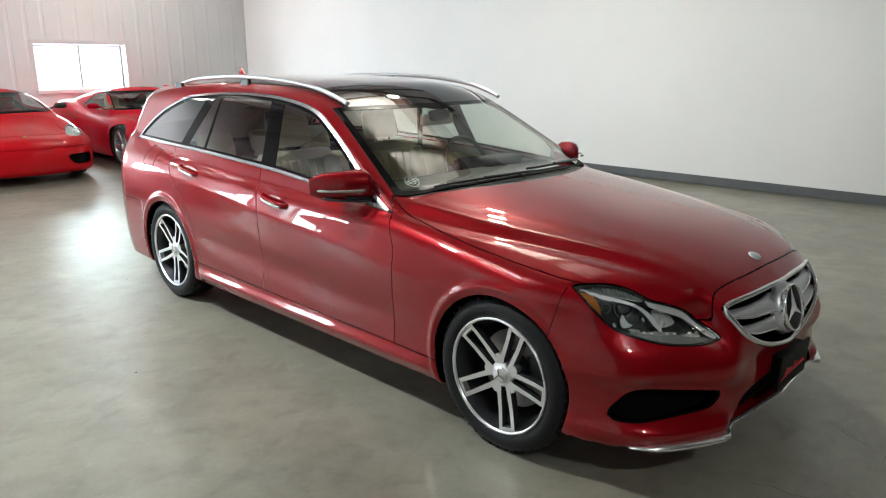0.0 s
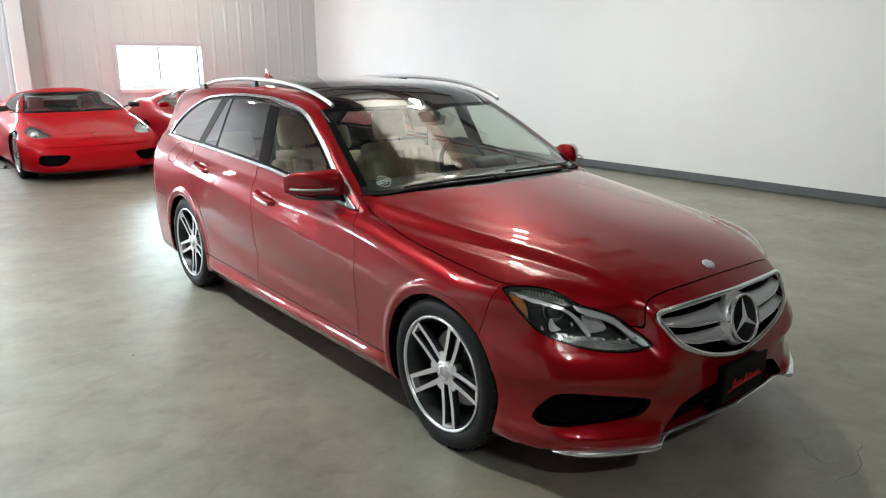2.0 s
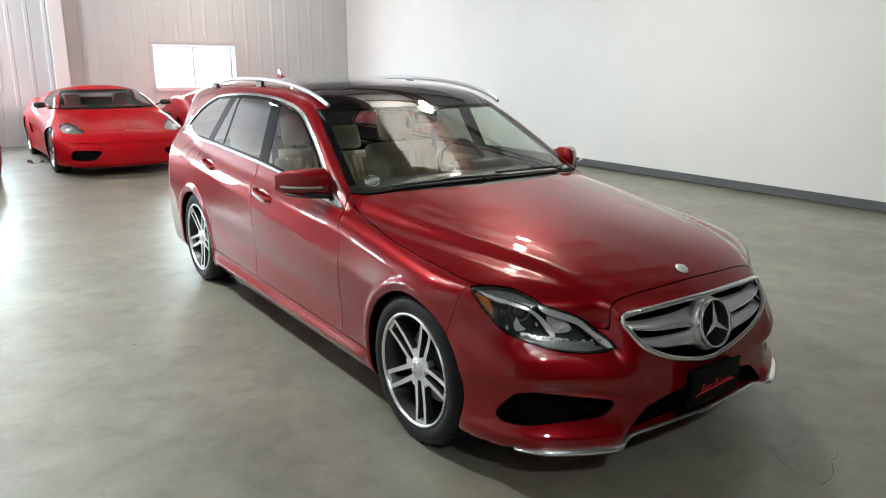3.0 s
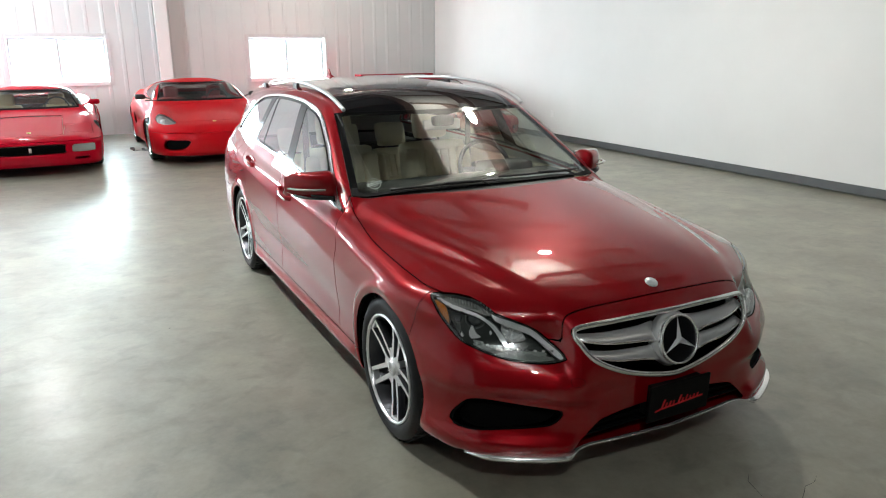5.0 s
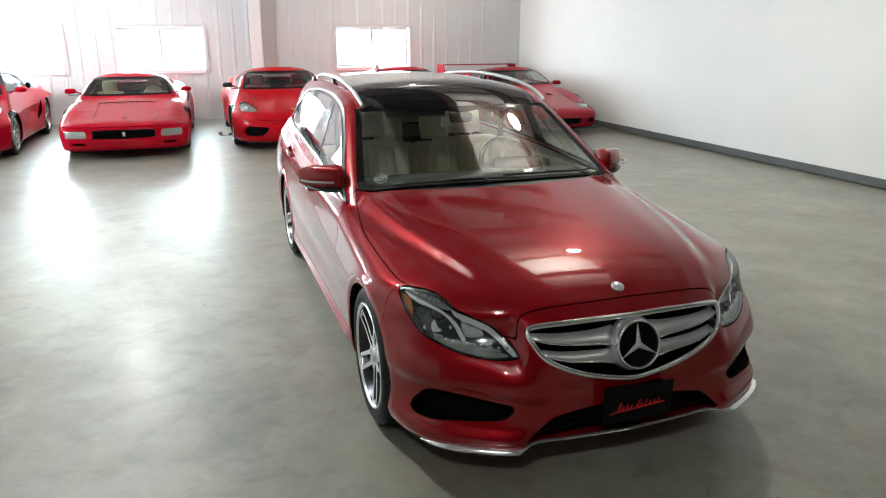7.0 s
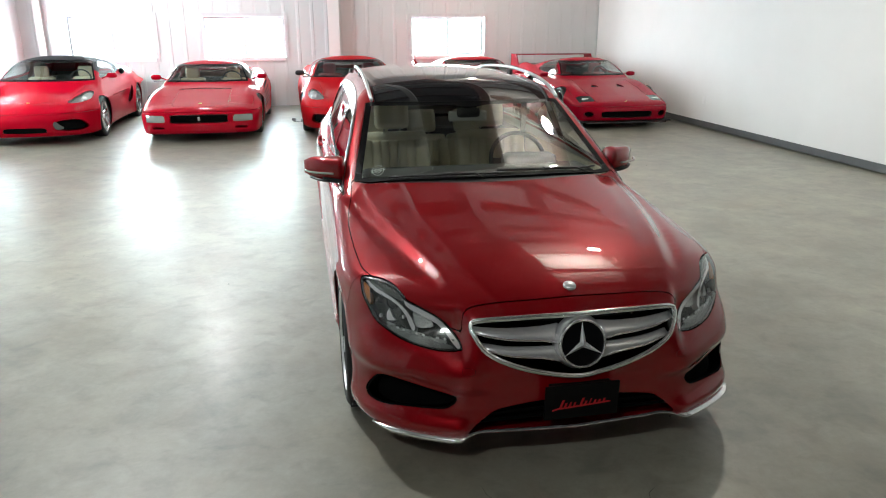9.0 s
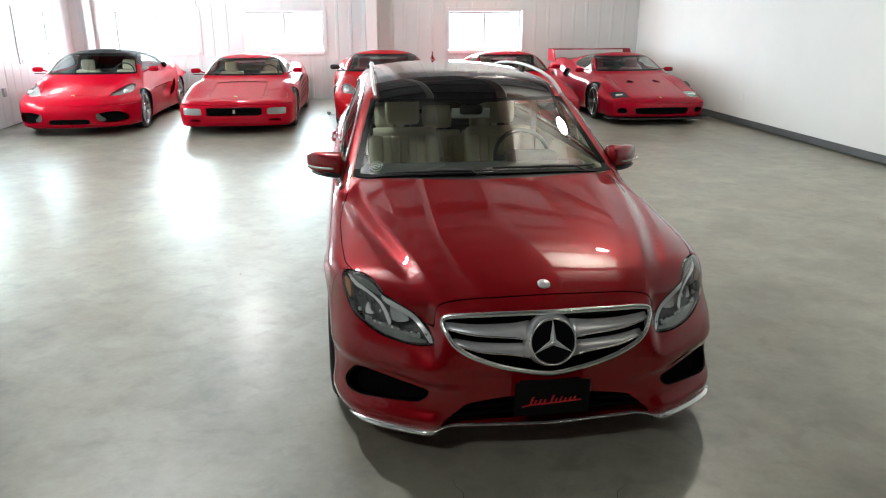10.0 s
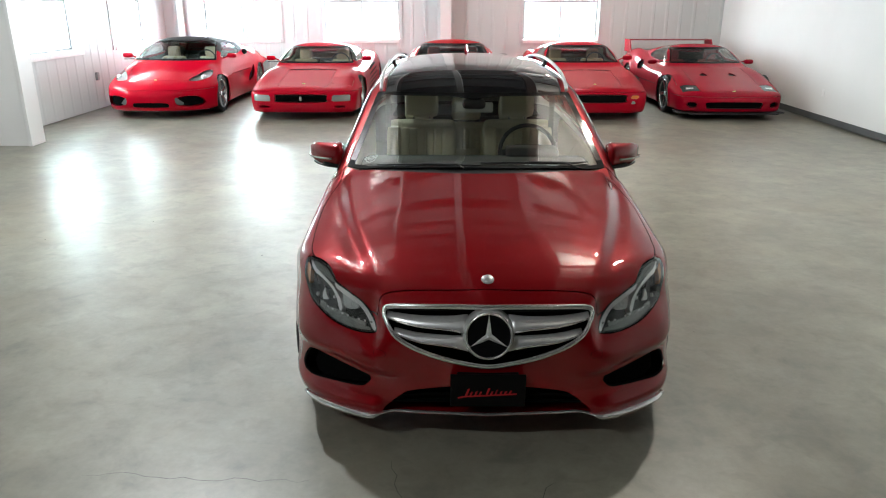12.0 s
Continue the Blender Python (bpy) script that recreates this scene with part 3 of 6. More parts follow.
W_BOW = curve((0.0, 0.0), (0.25, 0.022), (0.45, 0.062), (0.62, 0.140), (0.75, 0.225), (0.82, 0.30), (0.90, 0.48), (0.98, 0.8))
W_FLAT = curve((0.15, 0.022), (0.22, 0.030), (0.30, 0.050), (0.40, 0.052), (0.46, 0.040), (0.56, 0.020), (0.65, 0.012), (0.72, 0.0))
W_MID = curve((0.0, 1.0), (0.20, 0.92), (0.36, 0.60), (0.50, 0.15), (0.60, 0.0))
W_TOPLINE = (-0.10448, 0.09493, -0.02972, 0.13942, 0.88278)


def W_HOOD(y):
    """The bonnet's middle line, one fair curve, drawn out straight under the windscreen."""
    return np.polyval(W_TOPLINE, np.clip(y, -0.9, 0.75)) + 0.04 * np.maximum(y - 0.75, 0)


def W_DROP(a):
    return 0.1064 * a ** 2 + 0.1008 * a ** 6


W_RIDGE = curve((-0.65, 0.455), (-0.30, 0.566), (0.05, 0.660), (0.40, 0.728), (0.8, 0.77))
W_TAIL = curve((0.15, 3.98), (0.35, 4.05), (0.60, 4.06), (0.90, 4.02), (1.05, 3.96))
G_BELT = curve((0.5, 0.80), (1.0, 0.835), (2.0, 0.842), (2.8, 0.832), (3.4, 0.795), (3.9, 0.72))
G_ROOF = curve((1.0, 1.30), (1.25, 1.365), (1.5, 1.412), (1.9, 1.445), (2.4, 1.453), (3.0, 1.437), (3.5, 1.402), (3.9, 1.352))
G_REAR = curve((0.8, 4.02), (1.0, 3.98), (1.2, 3.88), (1.33, 3.82), (1.5, 3.74))


def wagon(x, y, z):
    a = np.abs(x)
    side = a - (W_PLAN(y) - W_TUCK(z))
    # wheel arch lips, waist crease, lower door crease and sill flare
    for yc in (0.0, 2.874):
        r = np.hypot(y - yc, z - 0.31)
        side = side - 0.010 * bell(r, 0.366, 0.018) * steps(z, 0.15, 0.03)
    side = side - 0.005 * bell(z, 0.835 + 0.030 * (y - 1.0), 0.030) * steps(y, 2.0, 0.15)
    side = side - 0.010 * np.exp(-np.sqrt((z - 0.645 - 0.088 * (y - 0.62)) ** 2 + 0.018 ** 2) / 0.055) * steps(y, 0.35, 0.10) * steps(3.05 - y, 0, 0.12)
    side = side + 0.012 * bell(z, 0.40 + 0.045 * (y - 0.6), 0.075) * steps(y, 0.55, 0.10) * steps(2.35 - y, 0, 0.06)
    side = side - 0.022 * bell(z, 0.225, 0.035) * steps(y, 0.40, 0.015) * steps(2.46 - y, 0, 0.015)
    nose = W_NOSE(z) + W_BOW(a) - y
    # the grille stands proud of the lamps; a crease runs along the bumper
    nose = nose + (0.045 + 0.036 * np.exp(-((a - 0.47) / 0.11) ** 2)) * steps(a, 0.462, 0.010) * bell(z, 0.60, 0.085)
    nose = nose - 0.005 * bell(z, 0.455 - 0.05 * (a - 0.45), 0.028) * steps(a, 0.42, 0.06)
    # the middle of the nose is flatter than the corners
    nose = nose + W_FLAT(z) * W_MID(a)
    nose = nose + (0.012 * bell(a, 0.46, 0.12) + 0.052 * steps(a, 0.57, 0.045)) * steps(z, 0.28, 0.02)
    top = z - (W_HOOD(y) - W_DROP(a))
    # raised middle of the bonnet, with its ridges
    ridge = W_RIDGE(y)
    top = top - 0.015 * steps(ridge - a, 0, 0.012) * steps(y, -0.52, 0.08)
    top = top + 0.010 * bell(a, ridge + 0.045, 0.035) * steps(y, -0.48, 0.08)
    top = top + 0.004 * bell(a, ridge - 0.07, 0.05) * steps(y, -0.40, 0.12)
    tail = y - (W_TAIL(z) - 0.8 * W_BOW(a))
    low = smax(side, nose, 0.08)
    # fold above the side intakes and the flared chin below them
    ahead = steps(-0.36 - y, 0, 0.04)
    low = low - 0.026 * steps(z - 0.408 + 0.14 * np.maximum(0.66 - a, 0), 0, 0.010) * steps(a, 0.40, 0.03) * steps(0.535 - z, 0, 0.035) * ahead
    low = low - 0.038 * steps(0.238 - z, 0, 0.009) * steps(a, 0.455, 0.014) * ahead
    low = smax(low, tail, 0.15)
    low = smax(low, top, 0.055)
    low = smax(low, 0.165 - z, 0.012)
    cabin = a - (G_BELT(y) - 0.40 * (z - 0.93) - 0.22 * np.maximum(z - 1.2, 0) ** 2)
    screen = (0.60 + 0.32 * a * a + 1.88 * (z - 0.955) - y) * 0.47
    roof = z - (G_ROOF(y) - 0.085 * (a / 0.6) ** 2.4 * 0.6)
    rear = (y - (G_REAR(z) - 0.30 * a * a)) * 0.9
    up = smax(cabin, roof, 0.10)
    up = smax(up, screen, 0.05)
    up = np.maximum(smax(up, rear, 0.10), 0.80 - z)
    return smin(low, up, 0.011)

# ---- the station wagon ----
HUBZ, TYRE_R = 0.305, 0.325
LAMPGLASS = glass("clear_lamp_lens", (0.97, 0.98, 0.98), 0.0, 0.95)
TAILRED = mat("red_lamp_lens", (0.25, 0.01, 0.01), 0.08, 0, 0.6, 1.0)
LEATHER = bumped(mottle(mat("beige_leather", rough=0.5), 12, (0.62, 0.57, 0.44), (0.70, 0.64, 0.50)), 250, 0.25)
DARKTRIM = bumped(mat("dark_grey_trim", (0.028, 0.028, 0.028), 0.6), 180, 0.25)
HEADLINER = mat("grey_headliner", (0.42, 0.41, 0.38), 0.9)
DARKALLOY = mat("dark_grey_alloy", (0.055, 0.056, 0.06), 0.32, 0.7)
MACHINED = mat("machined_alloy", (0.86, 0.86, 0.87), 0.30, 0.9)
IRON = mat("brake_disc_steel", (0.35, 0.34, 0.33), 0.35, 1.0)
SIGNRED = mat("red_sign_paint", (0.50, 0.008, 0.015), 0.5)
STICKER = mat("white_sticker", (0.75, 0.76, 0.76), 0.5)
ROOFGLASS = mat("black_roof_glass", (0.006, 0.006, 0.007), 0.02, 0, 0.5, 1.0)

WAGON = thing("station_wagon", "dark cherry red metallic station wagon on alloy wheels", "car")
S = shell(wagon, 0.75, 3.2, 0.60, nth=200, ny=150, nfront=120, nrear=50)
FULL = S


def line(p, q):
    """y along a straight side-view line through (y, z) p and q, as a function of z."""
    return lambda z: p[0] + (q[0] - p[0]) * (z - p[1]) / (q[1] - p[1])


def stack(*lines):
    """y along a bent side-view line, given as (z, y) from low to high."""
    return curve(*lines)


ARCH = lambda x, y, z: np.maximum(np.minimum(np.hypot(y - 0.005, z - 0.303), np.hypot(y - 2.874, z - 0.303)) - 0.341, 0.45 + x)
BELT = spline([(0.690, 0.866), (1.07, 0.910), (1.41, 0.938), (1.746, 0.961), (2.47, 0.988), (2.97, 0.998), (3.55, 1.004)], 5, False)
CANT = spline([(3.55, 1.004), (3.446, 1.095), (3.225, 1.211), (2.923, 1.308), (2.708, 1.335), (2.434, 1.352), (2.106, 1.354), (1.799, 1.341), (1.465, 1.293), (1.232, 1.189), (0.997, 1.049), (0.805, 0.927), (0.690, 0.866)], 5, False)
DLO = BELT[:-1] + CANT[:-1]


def sideglass(x, y, z):
    return np.minimum(inside(DLO, y, z), -0.3 - x)


GRILLE = spline([(-0.4125, 0.6612), (-0.2453, 0.6717), (0.0000, 0.6752), (0.2453, 0.6717), (0.4125, 0.6612), (0.4425, 0.6388), (0.4308, 0.6038), (0.3876, 0.5443), (0.2828, 0.4884), (0.1532, 0.4464), (0.0000, 0.4211), (-0.1532, 0.4464), (-0.2828, 0.4884), (-0.3876, 0.5443), (-0.4308, 0.6038), (-0.4425, 0.6388)], 4)


def grille(x, y, z):
    return np.minimum(inside(GRILLE, x, z), -0.5 - y)


LAMP = spline([(0.531, 0.732), (0.437, 0.741), (0.359, 0.733), (0.296, 0.711), (0.259, 0.691), (0.198, 0.674), (0.123, 0.644), (0.063, 0.597), (-0.015, 0.546), (0.045, 0.530), (0.152, 0.534), (0.233, 0.546), (0.320, 0.569), (0.393, 0.596), (0.454, 0.649), (0.509, 0.705)], 4)


def along(x, y):
    return (-x - 0.45) * 0.67 + (y + 0.67) * 0.74


def lamp(x, y, z):
    return np.minimum(inside(LAMP, along(x, y), z), np.minimum(-0.2 - y, -0.3 - x))


INTAKE = spline([(-0.838, 0.278), (-0.814, 0.344), (-0.768, 0.388), (-0.627, 0.373), (-0.540, 0.362), (-0.492, 0.345), (-0.529, 0.296), (-0.604, 0.282), (-0.697, 0.273), (-0.800, 0.262)], 4)


def intake(x, y, z):
    return np.minimum(inside(INTAKE, x, z), np.minimum(-0.33 - y, -0.3 - x))


MOUTH = spline([(-0.4516, 0.1938), (-0.3646, 0.2764), (-0.3047, 0.3017), (-0.1529, 0.3229), (0.0000, 0.3273), (0.1529, 0.3229), (0.3047, 0.3017), (0.3646, 0.2764), (0.4516, 0.1938), (0.4032, 0.1789), (0.0000, 0.1835), (-0.4032, 0.1789)], 4)


def mouth(x, y, z):
    return np.minimum(inside(MOUTH, x, z), -0.5 - y)


def screen_edge(x, y, z):
    a = np.abs(x)
    return np.minimum(np.minimum(0.760 - 0.37 * (z - 0.917) - a, 1.25 + 0.30 * a * a - y), np.minimum(y - 0.535 - 0.36 * a * a, z - 0.90))


def rooftop(x, y, z):
    a = np.abs(x)
    return np.minimum(np.minimum(0.578 - 0.016 * (y - 1.3) - a, y - 1.25 - 0.30 * a * a - 0.004), np.minimum(3.42 - y, z - 1.2))


def cowl(x, y, z):
    return np.minimum(np.minimum(y - 0.445 - 0.50 * x * x, 0.9 - y), np.minimum(0.735 + x * np.sign(x) * -1, z - 0.84))


HOOD = spline([(0, -0.672), (0.20, -0.667), (0.40, -0.650)], 4, False)[:-1] + spline([(0.40, -0.650), (0.445, -0.652), (0.468, -0.67), (0.478, -0.72)], 4, False)[:-1] + [(0.478, -0.74), (0.56, -0.70), (0.66, -0.60)] + spline([(0.74, -0.42), (0.808, -0.262), (0.826, -0.12), (0.835, 0.05), (0.836, 0.31), (0.806, 0.557)], 4, False) + [(0.78, 0.75), (0, 0.60)]


def bonnet(x, y, z):
    f = inside(HOOD + [(-0.4, 0.60), (-0.4, -0.672)], np.abs(x), y)
    return np.minimum(np.minimum(f, 0.445 + 0.50 * x * x - y), z - 0.60)


D_FRONT = stack((0.18, 0.612), (0.40, 0.607), (0.70, 0.598), (0.80, 0.640), (0.87, 0.692), (1.0, 0.80))
D_MID = stack((0.18, 1.715), (0.33, 1.703), (0.53, 1.691), (0.75, 1.722), (0.95, 1.784), (1.36, 1.86))
D_REAR = stack((0.18, 2.455), (0.30, 2.452), (0.40, 2.456), (0.50, 2.478), (0.64, 2.556), (0.76, 2.69), (0.86, 2.80), (0.99, 2.865), (1.2, 2.9))
SILLTOP = lambda y: 0.282 + 0.012 * (y - 1.0)

pieces = {}
S = S.cut(ARCH)
pieces["frame"], S = S.split(lambda x, y, z: np.minimum(np.minimum(0.773 - 0.375 * (z - 0.917) - np.abs(x), 1.256 + 0.30 * x * x - y), np.minimum(y - 0.529 - 0.36 * x * x, z - 0.894)), 0.002)
pieces["roof"], S = S.split(rooftop, 0.004)
dlo, S = S.split(sideglass, 0.003)
pieces["grille"], S = S.split(grille, 0.002)
pieces["lamp"], S = S.split(lamp, 0.004)
pieces["intake"], S = S.split(intake, 0.0)
pieces["mouth"], S = S.split(mouth, 0.0)
pieces["hood"], S = S.split(bonnet, 0.005)
pieces["cowl"], S = S.split(cowl, 0.004)

# bumper below the lamps; its joint with the wing climbs from the arch to the lamp
joint = lambda x, y, z: np.minimum(np.minimum(-0.262 - 0.20 * (z - 0.66) - y, 0.745 - z), 5.0)
front, S = S.split(joint, 0.003)
sill, S = S.split(lambda x, y, z: np.minimum(np.minimum(SILLTOP(y) - z, y - 0.30), 2.56 - y), 0.005)
wing, S = S.split(lambda x, y, z: np.minimum(np.minimum(D_FRONT(z) - y, y + 0.5), 0.93 - z), 0.005)
flank, S = S.split(lambda x, y, z: np.minimum(np.minimum(D_REAR(z) - y, y - 0.5), np.where(y < 3.4, np.interp(y, [p[0] for p in BELT], [p[1] for p in BELT]) - z, -1)), 0.005)
door_a, door_b = flank.split(lambda x, y, z: D_MID(z) - y, 0.006)
tail_lamp, S = S.split(lambda x, y, z: inside([(3.66, 0.70), (3.70, 0.86), (3.66, 0.90), (4.2, 0.92), (4.2, 0.70)], y, z), 0.004)
rear_bumper, S = S.split(lambda x, y, z: np.minimum(0.60 - z, y - 3.22), 0.004)
flap, S = S.split(lambda x, y, z: np.minimum(inside(spline([(3.06, 0.86), (3.20, 0.86), (3.215, 0.875), (3.215, 0.96), (3.20, 0.975), (3.06, 0.965), (3.045, 0.95), (3.045, 0.875)], 3), y, z), -x - 0.3), 0.005)

glassy, border = pieces["frame"].split(lambda x, y, z: screen_edge(x, y, z) - 0.024 - 0.030 * bell(x, 0, 0.085) * steps(y, 1.08, 0.015), 0.0)
glassy.object("windscreen", AUTOGLASS, WAGON, "clear windscreen reflecting the ceiling lamps", both=True, deep=0)
foot, border = border.split(lambda x, y, z: 0.055 - (y - 0.535 - 0.36 * x * x), 0.0)
border.object("windscreen_border", GLOSSBLACK, WAGON, "black windscreen surround", both=True, deep=0.006)
foot.object("windscreen_foot", mat("matt_black_edge", (0.006, 0.006, 0.006), 0.7, 0, 0.12), WAGON, "matt black windscreen foot", both=True, deep=0.006)
pieces["roof"].object("panoramic_roof", ROOFGLASS, WAGON, "black glass panoramic roof", both=True)
pieces["cowl"].object("cowl", BLACK, WAGON, "black plastic cowl below the windscreen", both=True, off=-0.012)
pieces["hood"].object("bonnet", PAINT, WAGON, "dark red bonnet with two raised ridges", both=True)
tow, front = front.split(lambda x, y, z: np.minimum(np.minimum(0.026 - np.abs(np.abs(x) - 0.455), 0.015 - np.abs(z - 0.470)), -0.3 - y), 0.0008)
for flip in (False, True):
    tow.object("tow_cover", PAINT, WAGON, "small square tow eye cover", flip=flip, deep=0.006)
front.object("front_bumper", PAINT, WAGON, "dark red front bumper", both=True, deep=0)
rear_bumper.object("rear_bumper", PAINT, WAGON, both=True)
S.object("body_side", PAINT, WAGON, both=True)
chrome, dlo = dlo.split(lambda x, y, z: 0.016 - sideglass(x, y, z), 0.0)
PANES = [(line((0.93, 0.9), (1.10, 1.1)), line((1.655, 0.96), (1.745, 1.33))), (line((1.795, 0.96), (1.878, 1.34)), line((2.462, 1.0), (2.425, 1.33))), (line((2.487, 1.0), (2.447, 1.33)), line((2.70, 1.03), (2.505, 1.32))), (line((2.80, 1.03), (2.615, 1.32)), line((9.0, 1.0), (9.0, 1.3)))]


def paned(k):
    lo, hi = PANES[k]
    return lambda x, y, z: np.minimum(np.minimum(y - lo(z), hi(z) - y), sideglass(x, y, z) - 0.030)


panes = []
for k in range(4):
    p, dlo = dlo.split(paned(k), 0.0)
    panes.append(p)
for flip in (False, True):
    chrome.object("window_trim", TRIMBRIGHT, WAGON, "polished chrome window surround", flip=flip, off=0.004, deep=0.010)
    dlo.object("pillar_cover", GLOSSBLACK, WAGON, "gloss black pillar cover", flip=flip, deep=0.004, off=-0.002)
    for k, p in enumerate(panes):
        p.object("side_window", SIDEGLASS if k else AUTOGLASS, WAGON, flip=flip, deep=0, off=-0.004)
    wing.object("front_wing", PAINT, WAGON, flip=flip)
    sill.object("side_skirt", PAINT, WAGON, flip=flip)
    tail_lamp.object("tail_lamp", TAILRED, WAGON, "red tail lamp", flip=flip)
    flap.object("fuel_flap" if not flip else "rear_panel", PAINT, WAGON, flip=flip)
# dark lining below the sheet metal, seen through the panel gaps and windows
lining = FULL.cut(ARCH).cut(lambda x, y, z: -0.02 - np.maximum(np.maximum(sideglass(x, y, z) - 0.02, screen_edge(x, y, z) - 0.02), np.maximum(np.maximum(lamp(x, y, z), grille(x, y, z)), np.maximum(mouth(x, y, z), intake(x, y, z))) + 0.012) + 0.02 - 0.02)
cabin, under = lining.split(lambda x, y, z: np.minimum(z - 0.90, y - 0.58), 0.0)
cabin.object("inner_trim", HEADLINER, WAGON, "light grey cabin lining", both=True, off=-0.024, deep=0)
under.object("inner_shell", VOID, WAGON, both=True, off=-0.022, deep=0)
tagged(part("underbody", boxes(((-0.80, 0.36, 0.19), (0.80, 2.50, 0.26)), ((-0.62, -0.55, 0.20), (0.62, 3.85, 0.27)), bevel=0.02), VOID, WAGON), "black underbody")
for y in (0.0, 2.874):
    for s in (-1, 1):
        bm = lathe([(0.372, -0.085), (0.368, 0.14), (0.02, 0.15)], 28)
        bmesh.ops.delete(bm, geom=[f for f in bm.faces if f.calc_center_median().z < -0.10], context="FACES")
        w = part("wheel_housing", bm, VOID, WAGON)
        w.location, w.scale = (s * 0.76, y, HUBZ), (-s, 1, 1)

# doors, each with its handle
def handle_at(door, y, z, x, s):
    bm = tube(spline([(x - 0.002, y - 0.118, z - 0.014), (x - 0.030, y - 0.085, z - 0.010), (x - 0.036, y, z), (x - 0.030, y + 0.085, z + 0.010), (x - 0.002, y + 0.118, z + 0.014)], 5, False), (0.011, 0.016), 10)
    strip = tube(spline([(x - 0.036, y - 0.085, z - 0.020), (x - 0.045, y, z - 0.008), (x - 0.036, y + 0.085, z + 0.002)], 4, False), (0.007, 0.012), 8)
    cup = bmesh.new()
    bmesh.ops.create_uvsphere(cup, u_segments=20, v_segments=10, radius=1.0)
    bmesh.ops.scale(cup, vec=(0.011, 0.092, 0.042), verts=cup.verts)
    bmesh.ops.translate(cup, vec=(x - 0.001, y - 0.01, z - 0.003), verts=cup.verts)
    for name, b, m, lab in (("door_handle", bm, PAINT, ""), ("handle_strip", strip, TRIMBRIGHT, "chrome handle strip"), ("handle_cup", cup, PAINT, "")):
        if s > 0:
            bmesh.ops.scale(b, vec=(-1, 1, 1), verts=b.verts)
            bmesh.ops.reverse_faces(b, faces=b.faces)
        part(name, b, m, door, lab, True)


for flip in (False, True):
    for name, piece, hy, hz, hx in (("front_door", door_a, 1.555, 0.815, -0.893), ("rear_door", door_b, 2.54, 0.876, -0.874)):
        d = piece.object(name, PAINT, WAGON, flip=flip)
        handle_at(d, hy, hz, hx, 1 if flip else -1)

# ---- grille, badge and lower front ----
def on_nose(x, z, out=0.0):
    """The y of the nose at x, z, moved out by so much."""
    y = np.linspace(-1.0, -0.2, 1600)
    v = wagon(np.full(y.shape, x), y, np.full(y.shape, z))
    return float(y[np.argmax(v < 0)]) - out


def nose_tube(outline, out, radius, closed=True, sides=8):
    return tube([(x, on_nose(x, z, out), z) for x, z in outline], radius, sides, closed)


GR = part("grille", nose_tube([(x * 0.985, 0.5632 + (z - 0.5632) * 0.965) for x, z in GRILLE], 0.004, (0.009, 0.011), True, 10), BRIGHTCHROME, WAGON, "chrome framed radiator grille", True)
pieces["grille"].object("grille_backing", VOID, GR, both=True, off=-0.075, deep=0)
for top, low in ((((0.085, 0.635), (0.160, 0.626), (0.300, 0.623), (0.424, 0.627)), ((0.085, 0.566), (0.140, 0.580), (0.300, 0.591), (0.424, 0.611))),
                 (((0.085, 0.551), (0.150, 0.551), (0.280, 0.555), (0.392, 0.569)), ((0.085, 0.493), (0.150, 0.511), (0.280, 0.525), (0.392, 0.555)))):
    tf, lf = curve(*top), curve(*low)
    for s in (-1, 1):
        bm, rows, edge = bmesh.new(), [], []
        for x in np.linspace(0.085, top[-1][0], 12):
            zt, zb = float(tf(x)), float(lf(x))
            yb, yt = on_nose(s * x, zb) + 0.010, on_nose(s * x, zt) + 0.030
            ym = yb * 0.35 + yt * 0.65
            rows.append([bm.verts.new((s * x, y, z)) for y, z in ((yb + 0.014, zb - 0.002), (yb, zb - 0.003), (yb - 0.002, zb + 0.004), (ym, (zt + zb) / 2 + 0.002), (yt, zt), (yt + 0.012, zt - 0.004))])
            edge.append((s * x, yb - 0.003, zb))
        for p, q in zip(rows, rows[1:]):
            for j in range(6):
                bm.faces.new((p[j], p[(j + 1) % 6], q[(j + 1) % 6], q[j]))
        bm.faces.new(rows[0])
        bm.faces.new(rows[-1])
        bmesh.ops.recalc_face_normals(bm, faces=bm.faces[:])
        part("grille_louvre", bm, SATIN, GR, "satin silver louvre", True)
        part("louvre_strip", tube(edge[1:], 0.0042, 6), BRIGHTCHROME, GR, "", True)
part("emblem_seat", lathe([(0.096, 0.010), (0.102, 0.016), (0.112, 0.045), (0.05, 0.05)], 40, "y"), SATIN, GR, "satin emblem surround", True).matrix_local = pose(0, on_nose(0, 0.567) + 0.002, 0.567, -14)
for k in range(5):
    z = 0.465 + 0.012 * k
    half = 0.40 if z > 0.56 else 0.40 * max(0.1, ((z - 0.447) / 0.113)) ** 0.6
    part("grille_slat", boxes(((-half, -0.685, z), (half, -0.672, z + 0.005))), VOID, GR)
EMBLEMBLACK = mat("emblem_black", (0.004, 0.004, 0.005), 0.3, 0, 0.15)
EMBLEM_Y = on_nose(0, 0.567) - 0.004
EMB = part("emblem_ring", lathe([(0.0885, 0.0), (0.0905, -0.007), (0.0950, -0.007), (0.0970, 0.002), (0.0970, 0.03), (0.086, 0.03)], 48, "y", True), BRIGHTCHROME, WAGON, "round chrome emblem", True)
EMB.location, EMB.rotation_euler = (0, EMBLEM_Y, 0.567), (radians(-14), 0, 0)
part("emblem_disc", lathe([(0.0005, 0.004), (0.09, 0.006), (0.09, 0.02), (0.0005, 0.02)], 40, "y"), EMBLEMBLACK, EMB)
bm = bmesh.new()
